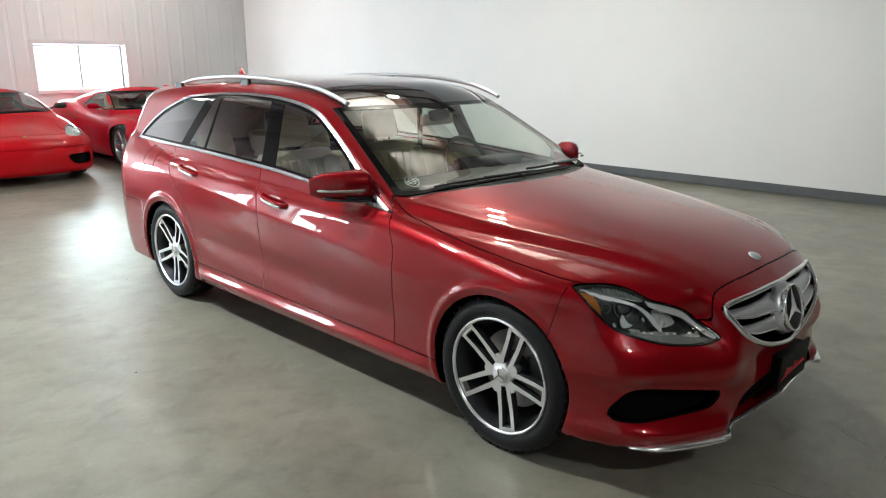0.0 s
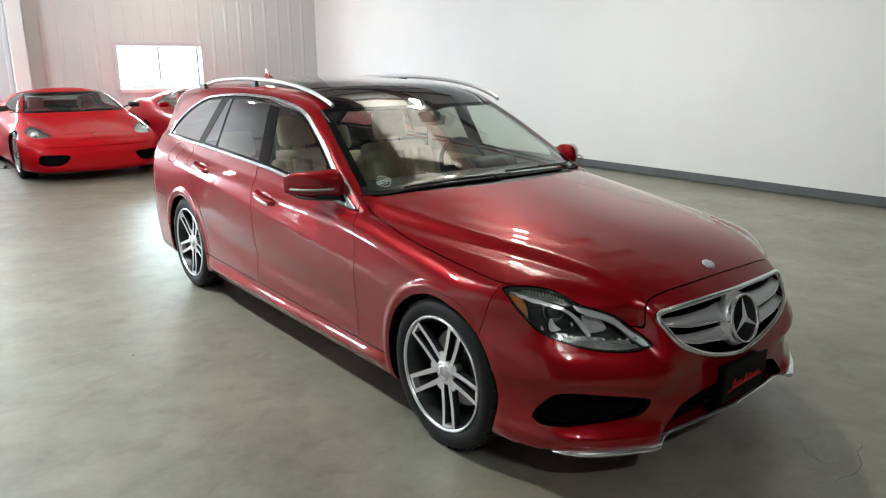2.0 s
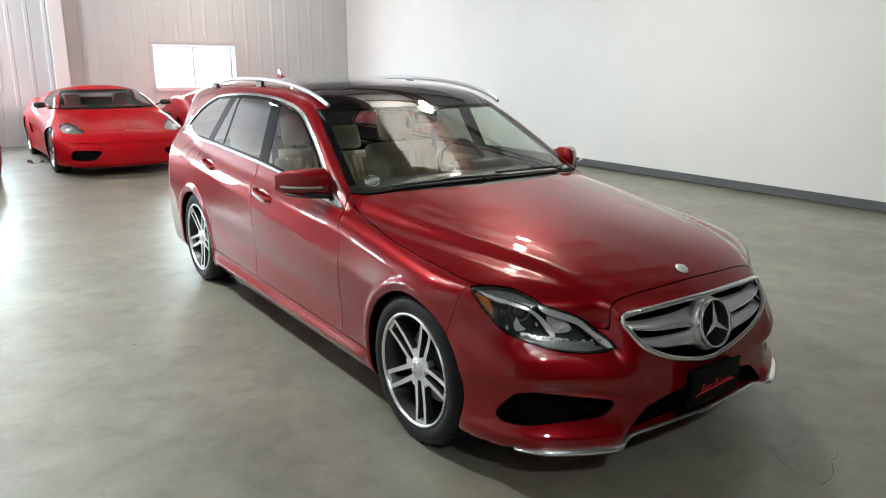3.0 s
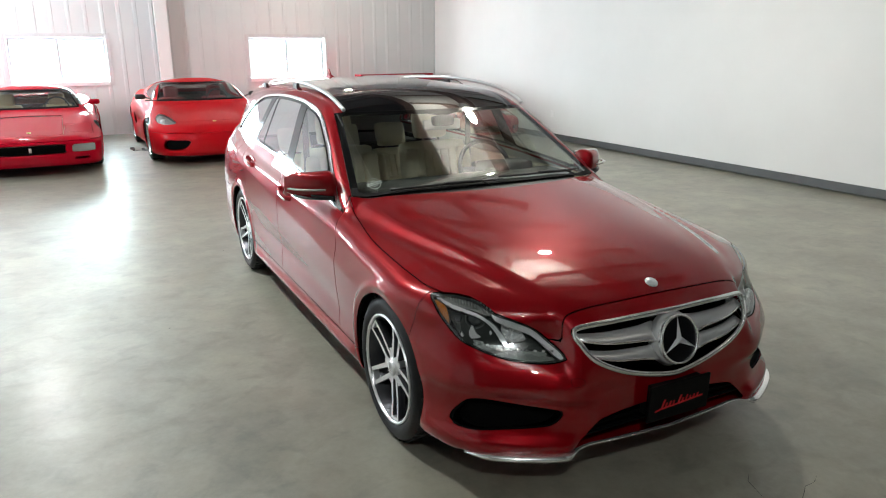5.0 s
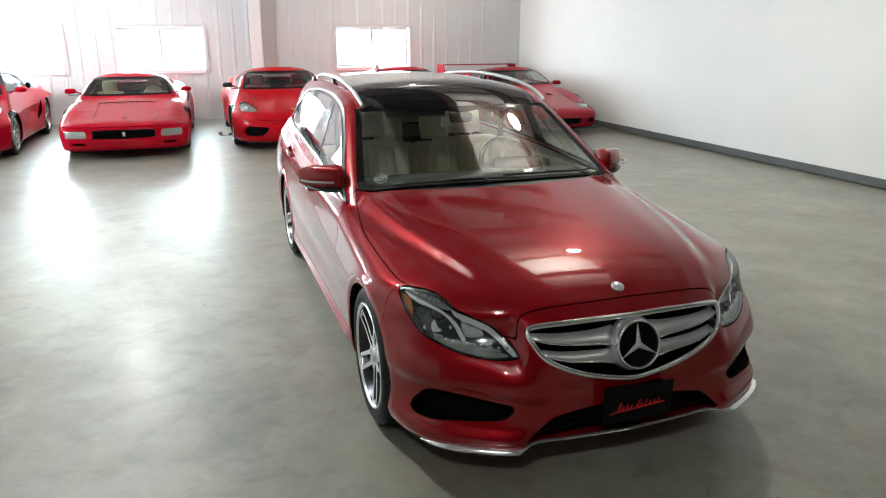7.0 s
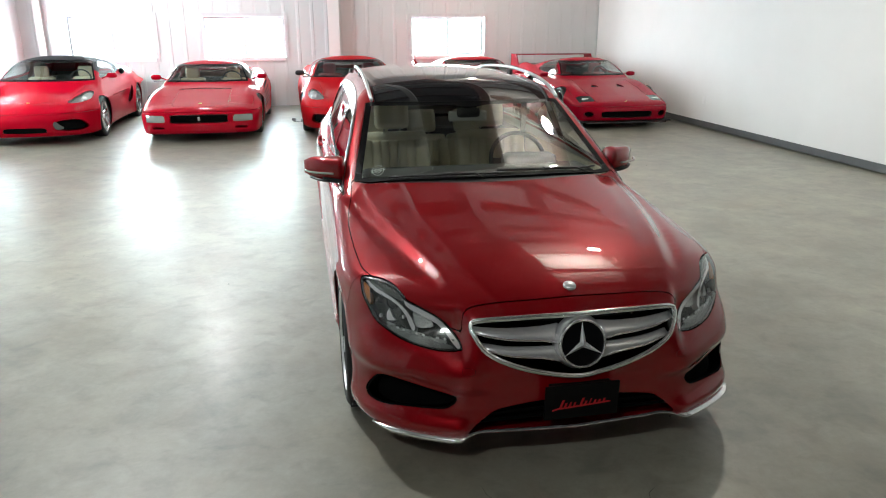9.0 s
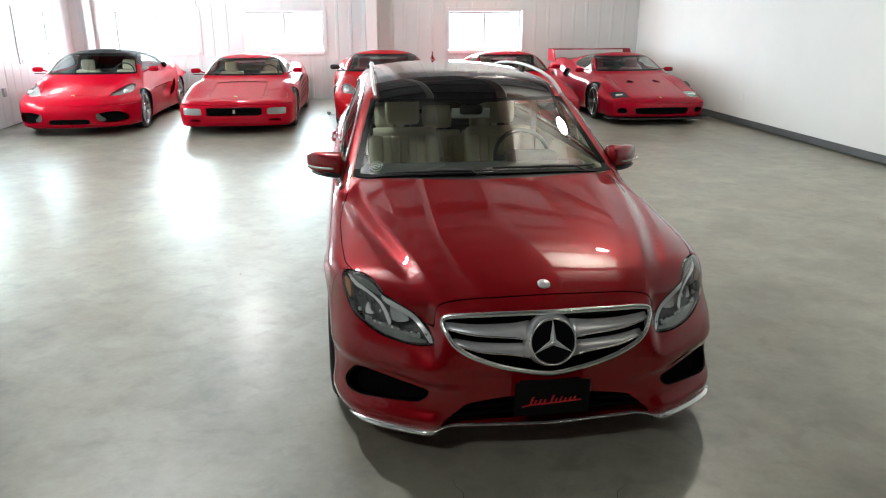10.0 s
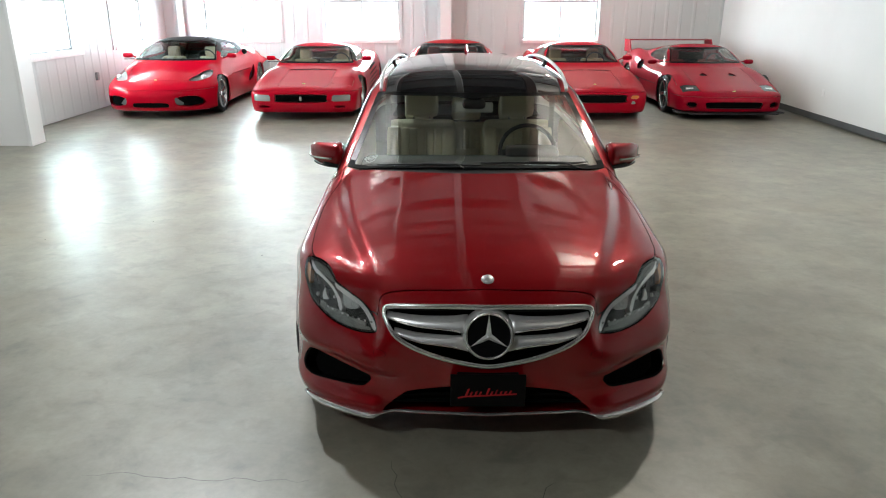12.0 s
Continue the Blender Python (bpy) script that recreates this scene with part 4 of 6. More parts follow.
tip = [bm.verts.new((0.0, -0.012, 0.0)), bm.verts.new((0.0, 0.006, 0.0))]
ring = []
for k in range(6):
    t, r = math.pi / 2 + k * math.pi / 3, (0.090 if k % 2 == 0 else 0.0145)
    ring.append(bm.verts.new((r * math.cos(t), 0.0 if k % 2 == 0 else 0.002, r * math.sin(t))))
for k in range(6):
    bm.faces.new((tip[0], ring[k], ring[(k + 1) % 6]))
    bm.faces.new((tip[1], ring[(k + 1) % 6], ring[k]))
bmesh.ops.recalc_face_normals(bm, faces=bm.faces[:])
part("emblem_spokes", bm, EMBLEMSILVER, EMB)
bm = lathe([(0.0005, -0.006), (0.020, -0.005), (0.026, 0.0), (0.028, 0.006)], 28, "z")
bmesh.ops.scale(bm, vec=(1, 1, -1), verts=bm.verts)
bmesh.ops.recalc_face_normals(bm, faces=bm.faces[:])
BB = part("bonnet_badge", bm, SATIN, WAGON, "small round chrome bonnet badge", True)
BB.location, BB.rotation_euler = (0, -0.622, 0.752), (radians(19), 0, 0)

pieces["mouth"].object("lower_grille", VOID, WAGON, "black lower air intake", both=True, off=-0.06, deep=0)
for k in range(4):
    z = 0.228 + 0.032 * k
    half = 0.44 - 0.55 * max(0, z - 0.20) * (1 if z < 0.30 else 1.6)
    part("intake_bar", boxes(((-half, -0.745, z), (half, -0.73, z + 0.006))), VOID, WAGON)
for flip in (False, True):
    s = 1 if flip else -1
    pieces["intake"].object("side_intake", VOID, WAGON, "black side air intake", flip=flip, off=-0.055, deep=0)
    pieces["intake"].cut(lambda x, y, z: 0.006 - intake(x, y, z)).object("intake_wall", VOID, WAGON, flip=flip, off=-0.006, deep=0.05)
    # bright lip along the lower edge of the bumper
lip = [(x, on_nose(x, 0.188, 0.006), 0.176 + 0.018 * min(1, max(0, (0.50 - abs(x)) / 0.12)) + 0.02 * max(0, abs(x) - 0.72)) for x in np.linspace(-0.815, 0.815, 61)]
rad = [(0.012 + 0.012 * min(1, (0.815 - abs(p[0])) / 0.06) if abs(p[0]) > 0.47 else 0.010, 0.004 + 0.010 * min(1, (0.815 - abs(p[0])) / 0.08) if abs(p[0]) > 0.47 else 0.0038) for p in lip]
part("bumper_lip", tube(lip, rad, 8), BRIGHTCHROME, WAGON, "thin chrome lip under the bumper", True)

# dealer plate with red script bars
PLATE = mat("black_plate", (0.004, 0.004, 0.004), 0.5, 0, 0.10)
PL = part("front_plate", boxes(((-0.157, -0.012, -0.076), (0.157, 0.0, 0.076)), bevel=0.004), PLATE, WAGON, "black plate with a red underlined word shape")
PL.location, PL.rotation_euler = (0, -0.814, 0.329), (radians(3), 0, 0)
part("plate_bracket", boxes(((-0.13, -0.812, 0.262), (0.13, -0.745, 0.395)), bevel=0.006), PLATE, WAGON)
part("script_line", tube([(-0.125, -0.0135, -0.032), (-0.10, -0.0135, -0.026), (0.0, -0.0135, -0.020), (0.12, -0.0135, -0.012)], (0.002, 0.0035), 6), SIGNRED, PL, "red line")
bm = bmesh.new()
for k, (h, w) in enumerate([(0.034, 0.014), (0.018, 0.012), (0.020, 0.012), (0.018, 0.010), (0.034, 0.013), (0.018, 0.011), (0.026, 0.007), (0.018, 0.011), (0.018, 0.012), (0.020, 0.011)]):
    x0 = -0.095 + 0.019 * k + (0.008 if k > 3 else 0)
    box(bm, (x0, -0.0145, -0.022 + 0.0006 * k), (x0 + w * 0.62, -0.012, -0.022 + 0.0006 * k + h))
for v in bm.verts:
    v.co.x += 0.35 * (v.co.z + 0.02)
part("script_bars", bm, SIGNRED, PL, "red script bars")

# ---- head lamps ----
def lamp_point(u, z, deep):
    """A place behind the lens, u along it from its inner tip."""
    lo, hi = -0.9, -0.3
    for _ in range(40):
        m = (lo + hi) / 2
        x = m
        y = ((u - (-x - 0.45) * 0.67) / 0.74) - 0.67
        lo, hi = (m, hi) if float(wagon(np.array(x), np.array(y), np.array(z))) > 0 else (lo, m)
    x = (lo + hi) / 2
    y = (u - (-x - 0.45) * 0.67) / 0.74 - 0.67
    n = Vector((-0.62, -0.74, 0.26)).normalized()
    return Vector((x, y, z)) - n * deep


BOWL = mat("smoked_lamp_bowl", (0.070, 0.080, 0.074), 0.14, 0.35)
CHR2 = mat("lamp_reflector", (0.94, 0.96, 0.95), 0.22, 0.30)
BANDGREY = mat("pale_lamp_band", (0.46, 0.50, 0.47), 0.20, 0.45)
RIMGREY = mat("lamp_edge", (0.030, 0.034, 0.032), 0.15, 0.2)
AMBER = mat("amber_reflector", (0.50, 0.16, 0.02), 0.25, 0.2, 0.5, 1.0)
LENSWHITE2 = bumped(mat("clear_light_guide", (0.30, 0.33, 0.31), 0.14, 0.35, 0.5, 1.0), 140, 0.7, 0.004)
LENSWHITE = mat("light_guide_cell", (0.85, 0.88, 0.86), 0.1, 0.3, 0.5, 1.0)
RINGDARK = mat("dark_chrome_ring", (0.30, 0.33, 0.32), 0.15, 0.7)
SMOKED = mat("smoked_projector", (0.10, 0.11, 0.115), 0.04, 0.5, 0.5, 1.0)
SWEEP = spline([(0.520, 0.738), (0.434, 0.717), (0.354, 0.700), (0.290, 0.673), (0.245, 0.636), (0.201, 0.585), (0.216, 0.580), (0.256, 0.625), (0.296, 0.661), (0.353, 0.687), (0.431, 0.703), (0.511, 0.728)], 4)
INNERTOP = spline([(0.275, 0.698), (0.198, 0.677), (0.121, 0.648), (0.062, 0.599), (-0.015, 0.548), (0.017, 0.545), (0.086, 0.589), (0.130, 0.617), (0.199, 0.643), (0.256, 0.665)], 4)
REFLECTORS = [
    [(0.426, 0.689), (0.417, 0.693), (0.413, 0.646), (0.422, 0.642)],
    [(0.408, 0.694), (0.397, 0.696), (0.394, 0.644), (0.403, 0.640)],
    [(0.388, 0.695), (0.378, 0.694), (0.377, 0.647), (0.385, 0.642)],
    [(0.361, 0.615), (0.342, 0.655), (0.330, 0.617), (0.302, 0.604), (0.350, 0.599)],
    [(0.238, 0.649), (0.199, 0.653), (0.148, 0.618), (0.134, 0.601), (0.187, 0.594), (0.224, 0.600)],
    [(0.278, 0.632), (0.263, 0.629), (0.264, 0.610), (0.276, 0.613)],
    [(0.391, 0.620), (0.372, 0.619), (0.370, 0.602), (0.387, 0.602)]]
TRAYRIM = [(0.342, 0.599), (0.238, 0.584), (0.112, 0.572), (0.036, 0.556), (0.039, 0.545), (0.112, 0.559), (0.237, 0.571), (0.334, 0.585)]
FACETED = bumped(mat("faceted_reflector", (0.90, 0.93, 0.91), 0.12, 0.45), 70, 1.0, 0.012)
LEDTRAY = spline([(0.334, 0.592), (0.237, 0.578), (0.112, 0.566), (0.039, 0.552), (0.028, 0.543), (0.138, 0.539), (0.234, 0.550), (0.324, 0.573)], 4)
MARKER = spline([(0.515, 0.720), (0.477, 0.713), (0.450, 0.696), (0.426, 0.621), (0.442, 0.631), (0.470, 0.663), (0.501, 0.699)], 4)
for flip in (False, True):
    s = 1 if flip else -1
    hl = pieces["lamp"].object("headlamp", LAMPGLASS, WAGON, "clear headlamp with twin projectors and chrome trim", flip=flip, deep=0.0)
    pieces["lamp"].object("lamp_bowl", BOWL, hl, "smoked grey lamp bowl", flip=flip, off=-0.052, deep=0)
    pieces["lamp"].cut(lambda x, y, z: 0.007 - lamp(x, y, z)).object("lamp_rim", RIMGREY, hl, flip=flip, off=-0.003, deep=0.014)

    def inlay(name, outline, m, off, deep=0.010, lab=""):
        pieces["lamp"].cut(lambda x, y, z: np.minimum(inside(outline, along(x, y), z), lamp(x, y, z) - 0.004)).object(name, m, hl, lab, flip=flip, off=off, deep=deep)
    inlay("side_marker", MARKER, AMBER, -0.010, 0.02, "amber side marker")
    inlay("lamp_sweep", SWEEP, CHR2, -0.016, 0.03, "pale sweeping lamp band")
    inlay("inner_trim_band", INNERTOP, CHR2, -0.008, 0.012, "chrome inner lamp band")
    inlay("light_guide", LEDTRAY, LENSWHITE2, -0.012, 0.016, "clear running light guide")
    inlay("tray_rim", TRAYRIM, BANDGREY, -0.009, 0.008, "bright tray edge")
    for k, r in enumerate(REFLECTORS):
        inlay("lamp_reflector", r, FACETED if k == 4 else CHR2, -0.034 if k < 5 else -0.022, 0.012, "bright reflector")

    def bit(name, bm, m, lab=""):
        if flip:
            bmesh.ops.scale(bm, vec=(-1, 1, 1), verts=bm.verts)
            bmesh.ops.reverse_faces(bm, faces=bm.faces)
        part(name, bm, m, hl, lab, True)
    # fine flutes between the sweeping band and the upper edge
    pieces["lamp"].cut(lambda x, y, z: np.minimum(lamp(x, y, z) - 0.004, np.minimum(inside([(0.52, 0.735), (0.43, 0.716), (0.348, 0.702), (0.285, 0.684), (0.25, 0.70), (0.30, 0.76), (0.52, 0.76)], along(x, y), z), 9))).object("brow", LENSWHITE2, hl, "fluted upper lamp edge", flip=flip, off=-0.016, deep=0.01)
    for k in range(17):
        u = 0.285 + 0.0125 * k
        zt = float(np.interp(u, [0.28, 0.353, 0.435, 0.53], [0.713, 0.730, 0.736, 0.730]))
        zb = float(np.interp(u, [0.277, 0.348, 0.432, 0.52], [0.684, 0.704, 0.719, 0.737]))
        if zt - zb > 0.004:
            bit("brow_flute", tube([lamp_point(u - 0.006, zb, 0.015), lamp_point(u + 0.004, zt, 0.011)], 0.0030, 6), BANDGREY)
    for k in range(10):
        u = 0.045 + 0.029 * k
        c = lamp_point(u, float(np.interp(u, [0.02, 0.12, 0.22, 0.32], [0.561, 0.566, 0.573, 0.585])), 0.010)
        bm = boxes(((-0.006, -0.003, -0.0045), (0.006, 0.003, 0.0045)), bevel=0.002)
        for v in bm.verts:
            v.co = Matrix.Rotation(radians(-46), 3, "Z") @ v.co + c
        bit("light_cell", bm, LENSWHITE if k % 3 else LENSWHITE2)
    for u, z, r in ((0.338, 0.668, 0.034), (0.175, 0.640, 0.024), (0.405, 0.665, 0.016)):
        c, q = lamp_point(u, z, 0.046), Vector((-0.50, -0.82, 0.10)).to_track_quat("-Z", "Y").to_matrix()
        bm = lathe([(r * 1.25, 0.0), (r * 1.15, -0.006), (r, 0.004), (r * 0.85, 0.02)], 28, "z")
        for v in bm.verts:
            v.co = q @ Vector((v.co.x, v.co.y, v.co.z)) + c
        bit("projector_ring", bm, RINGDARK, "dark chrome projector ring")
        bm = bmesh.new()
        bmesh.ops.create_uvsphere(bm, u_segments=20, v_segments=10, radius=r * 0.92)
        for v in bm.verts:
            v.co = q @ Vector((v.co.x, v.co.y, v.co.z * 0.6)) + c
        bit("projector_lens", bm, SMOKED)

# ---- mirrors, rails, aerial, wipers ----
for s in (-1, 1):
    prof = []
    bm = bmesh.new()
    rings = []
    for k, u in enumerate(np.linspace(0, 1, 13)):
        # from the inner end (towards the door) to the outer end
        x = 0.815 + 0.222 * u
        yf = 0.815 + 0.10 * u + 0.115 * u ** 3
        yb = 0.985 + 0.055 * u
        cap = math.sqrt(max(0.0, 1 - max(0, (u - 0.60) / 0.4) ** 3)) * (1 if u > 0.06 else 0.86)
        cap = max(cap, 0.58)
        zt, zb = 0.968 + (0.078 - 0.016 * u) * cap, 0.968 - 0.066 * cap
        yf = yb - (yb - yf) * max(cap, 0.10)
        ring = []
        for j in range(16):
            t = 2 * math.pi * j / 16
            c, d = math.cos(t), math.sin(t)
            c, d = math.copysign(abs(c) ** 0.78, c), math.copysign(abs(d) ** 0.78, d)
            yy = (yf + yb) / 2 + c * (yb - yf) / 2
            ring.append(bm.verts.new((s * x, yy, (zt + zb) / 2 + d * (zt - zb) / 2)))
        rings.append(ring)
    for a, b in zip(rings, rings[1:]):
        for j in range(16):
            bm.faces.new((a[j], a[(j + 1) % 16], b[(j + 1) % 16], b[j]))
    bm.faces.new(rings[0])
    bm.faces.new(rings[-1])
    bmesh.ops.recalc_face_normals(bm, faces=bm.faces[:])
    M = part("door_mirror", bm, PAINT, WAGON, "dark red door mirror with indicator strip", True)
    ind = spline([(s * 0.875, 0.838, 0.958), (s * 0.94, 0.872, 0.957), (s * 1.0, 0.928, 0.956), (s * 1.027, 0.99, 0.955)], 4, False)
    part("indicator", tube([(p[0] + s * 0.002, p[1] - 0.012, p[2]) for p in ind], (0.009, 0.006), 8), mat("clear_indicator", (0.42, 0.36, 0.34), 0.12, 0.35, 0.5, 1.0), M, "clear indicator strip", True)
    part("mirror_base", tube(spline([(s * 0.79, 0.90, 0.925), (s * 0.83, 0.90, 0.915), (s * 0.87, 0.91, 0.918), (s * 0.91, 0.935, 0.922)], 3, False), [(0.05, 0.016), (0.052, 0.016), (0.055, 0.015), (0.058, 0.014), (0.06, 0.014), (0.06, 0.013), (0.06, 0.013), (0.06, 0.012), (0.055, 0.012), (0.05, 0.010)], 12), BLACK, M, "black mirror foot", True)
    part("mirror_lip", tube(spline([(s * 0.83, 0.835, 0.906), (s * 0.90, 0.872, 0.905), (s * 0.96, 0.925, 0.908), (s * 1.00, 0.98, 0.914)], 4, False), (0.012, 0.007), 8), BLACK, M, "black lower mirror edge", True)
    part("mirror_glass", boxes(((min(s * 0.84, s * 1.01), 1.0, 0.918), (max(s * 0.84, s * 1.01), 1.045, 1.02)), bevel=0.01), CHROME, M, "mirror glass")
    rail = spline([(s * 0.602, 1.285, 1.318), (s * 0.606, 1.37, 1.350), (s * 0.606, 1.56, 1.396), (s * 0.600, 1.88, 1.430), (s * 0.590, 2.32, 1.445), (s * 0.575, 2.77, 1.434), (s * 0.558, 3.05, 1.412), (s * 0.540, 3.28, 1.378)], 5, False)
    R = part("roof_rail", tube(rail, (0.0115, 0.012), 12), SATIN, WAGON, "brushed silver roof rail", True)
    for yy, zz in ((2.30, 1.408), (3.18, 1.372)):
        part("rail_foot", boxes(((s * 0.585 - 0.012, yy - 0.045, zz - 0.03), (s * 0.585 + 0.012, yy + 0.045, zz + 0.024)), bevel=0.008), BLACK, R, "black rail foot")

bm = bmesh.new()
fin = [(3.26, 1.428), (3.30, 1.448), (3.345, 1.492), (3.365, 1.496), (3.372, 1.470), (3.378, 1.422)]
for x, k in ((-0.012, 0), (0.012, 1)):
    for y, z in fin:
        bm.verts.new((x * (1.6 if z < 1.44 else 0.35), y, z))
bm.verts.ensure_lookup_table()
n = len(fin)
for i in range(n):
    j = (i + 1) % n
    bm.faces.new((bm.verts[i], bm.verts[j], bm.verts[n + j], bm.verts[n + i]))
bm.faces.new([bm.verts[i] for i in range(n)][::-1])
bm.faces.new([bm.verts[n + i] for i in range(n)])
bmesh.ops.recalc_face_normals(bm, faces=bm.faces[:])
part("roof_aerial", bm, PAINT, WAGON, "dark red shark fin aerial")


def on_screen(x, y, out=0.0):
    """A place on the windscreen."""
    z = np.linspace(0.85, 1.5, 1300)
    v = wagon(np.full(z.shape, x), np.full(z.shape, y), z)
    k = len(z) - 1 - np.argmax(v[::-1] < 0)
    return Vector((x, y - 0.5 * out, float(z[k]) + 0.87 * out))


for x0, x1, y0 in ((0.66, 0.02, 0.60), (0.02, -0.58, 0.565)):
    pts = [on_screen(x, y0 - 0.010 + 0.34 * x * x + 0.015 * (x0 - x), 0.012) for x in np.linspace(x0, x1, 10)]
    W = part("wiper", tube(pts, 0.006, 6), BLACK, WAGON, "black wiper blade", True)
    part("wiper_arm", tube([Vector((x0 - 0.05, y0 - 0.03 + 0.25 * x0 * x0, 0.935)), pts[2] + Vector((0, -0.01, 0.006)), pts[5] + Vector((0, 0, 0.006))], (0.012, 0.006), 8), BLACK, W)

# round white sticker in the lower corner of the windscreen
bm = bmesh.new()
for r0, r1 in ((0.034, 0.0305), (0.019, 0.0155)):
    for k in range(28):
        q = []
        for r, t in ((r0, k), (r1, k), (r1, k + 1), (r0, k + 1)):
            t = 2 * math.pi * t / 28
            q.append(bm.verts.new(on_screen(-0.628 + r * math.cos(t), 0.775 + 1.15 * r * math.sin(t), -0.004)))
        bm.faces.new(q)
for dy in (-0.006, 0.006):
    q = [bm.verts.new(on_screen(-0.628 + sx * 0.041, 0.775 + dy + sy * 0.003, -0.004)) for sx, sy in ((-1, -1), (1, -1), (1, 1), (-1, 1))]
    bm.faces.new(q)
part("round_sticker", bm, STICKER, WAGON, "round white windscreen sticker")

# ---- cabin ----
part("dashboard", boxes(((-0.72, 0.72, 0.62), (0.72, 1.20, 0.90)), ((-0.70, 0.80, 0.88), (0.70, 1.10, 0.935)), bevel=0.04), DARKTRIM, WAGON, "dark dashboard", True)
part("instrument_hood", boxes(((0.20, 1.02, 0.90), (0.54, 1.18, 0.985)), bevel=0.035), DARKTRIM, WAGON, "", True)
part("dash_panel", boxes(((-0.70, 1.16, 0.60), (0.70, 1.215, 0.80)), bevel=0.02), LEATHER, WAGON, "beige lower dashboard", True)
part("cabin_floor", boxes(((-0.74, 0.7, 0.27), (0.74, 3.75, 0.31))), DARKTRIM, WAGON)
part("centre_console", boxes(((-0.12, 1.1, 0.31), (0.12, 2.0, 0.60)), bevel=0.03), DARKTRIM, WAGON, "", True)
ST = part("steering_wheel", lathe([(0.186 + 0.014 * math.cos(t), 0.014 * math.sin(t)) for t in np.linspace(0, 2 * math.pi, 10)[:-1]], 36, "y", True), DARKTRIM, WAGON, "dark leather steering wheel", True)
ST.location, ST.rotation_euler = (0.37, 1.33, 0.90), (radians(-24), 0, 0)
part("wheel_hub", boxes(((-0.085, -0.03, -0.06), (0.085, 0.03, 0.05)), ((-0.175, -0.008, -0.02), (0.175, 0.012, 0.02)), ((-0.02, -0.008, -0.175), (0.02, 0.012, 0.0)), bevel=0.008), DARKTRIM, ST, "", True)


def seat(x, y, w, tilt=14, h=0.50):
    seatm = part("seat", boxes(((x - w / 2, y - 0.45, 0.36), (x + w / 2, y + 0.06, 0.55)), bevel=0.06), LEATHER, WAGON, "beige leather seat", True)
    R = Matrix.Translation((x, y, 0.52)) @ Matrix.Rotation(radians(-tilt), 4, "X")
    bm = bmesh.new()
    box(bm, (-w / 2, -0.02, 0.0), (w / 2, 0.10, h), 0.05, R)
    part("backrest", bm, LEATHER, seatm, "", True)
    bm = bmesh.new()
    for k in range(5):
        cx = (k - 2) * w * 0.125
        box(bm, (cx - w * 0.060, -0.030, 0.10), (cx + w * 0.058, 0.0, h - 0.07), 0.014, R)
    part("backrest_pleats", bm, LEATHER, seatm, "", True)
    for sx in (-1, 1):
        bm = bmesh.new()
        box(bm, (sx * w * 0.41 - 0.05, -0.08, 0.04), (sx * w * 0.41 + 0.05, 0.05, h - 0.06), 0.035, R)
        part("seat_bolster", bm, LEATHER, seatm, "", True)
    bm = bmesh.new()
    box(bm, (-0.13, 0.0, h + 0.02), (0.13, 0.10, h + 0.225), 0.045, R)
    part("headrest", bm, LEATHER, seatm, "", True)
    bm = bmesh.new()
    for sx in (-1, 1):
        box(bm, (sx * 0.06 - 0.006, 0.04, h - 0.02), (sx * 0.06 + 0.006, 0.055, h + 0.08), 0, R)
    part("headrest_post", bm, CHROME, seatm)


seat(-0.37, 1.98, 0.52)
seat(0.37, 1.98, 0.52)
for x in (-0.42, 0.0, 0.42):
    seat(x, 2.82, 0.42, 22, 0.36)
part("cargo_cover", boxes(((-0.66, 3.02, 0.88), (0.66, 3.70, 0.90)), bevel=0.006), DARKTRIM, WAGON, "dark cargo blind")
for s in (-1, 1):
    part("door_card", boxes(((min(s * 0.83, s * 0.79), 0.75, 0.35), (max(s * 0.83, s * 0.79), 2.75, 0.90)), bevel=0.015), LEATHER, WAGON, "beige door card", True)
    part("belt_strap", boxes(((min(s * 0.60, s * 0.64), 2.02, 0.5), (max(s * 0.60, s * 0.64), 2.03, 1.25))), DARKTRIM, WAGON, "seat belt")
    part("sun_visor", boxes(((min(s * 0.14, s * 0.52), 1.38, 1.275), (max(s * 0.14, s * 0.52), 1.50, 1.295)), bevel=0.008), HEADLINER, WAGON, "", True)
RM = part("rear_view_mirror", boxes(((-0.125, 1.22, 1.18), (0.125, 1.25, 1.245)), bevel=0.014), mat("light_grey_plastic", (0.55, 0.54, 0.50), 0.6), WAGON, "light interior mirror", True)
part("mirror_face", boxes(((-0.115, 1.25, 1.186), (0.115, 1.254, 1.24)), bevel=0.001), CHROME, RM)
part("sensor_housing", boxes(((-0.075, 1.195, 1.205), (0.075, 1.245, 1.268)), bevel=0.025), BLACK, WAGON, "black mirror housing", True)

# ---- wheels ----


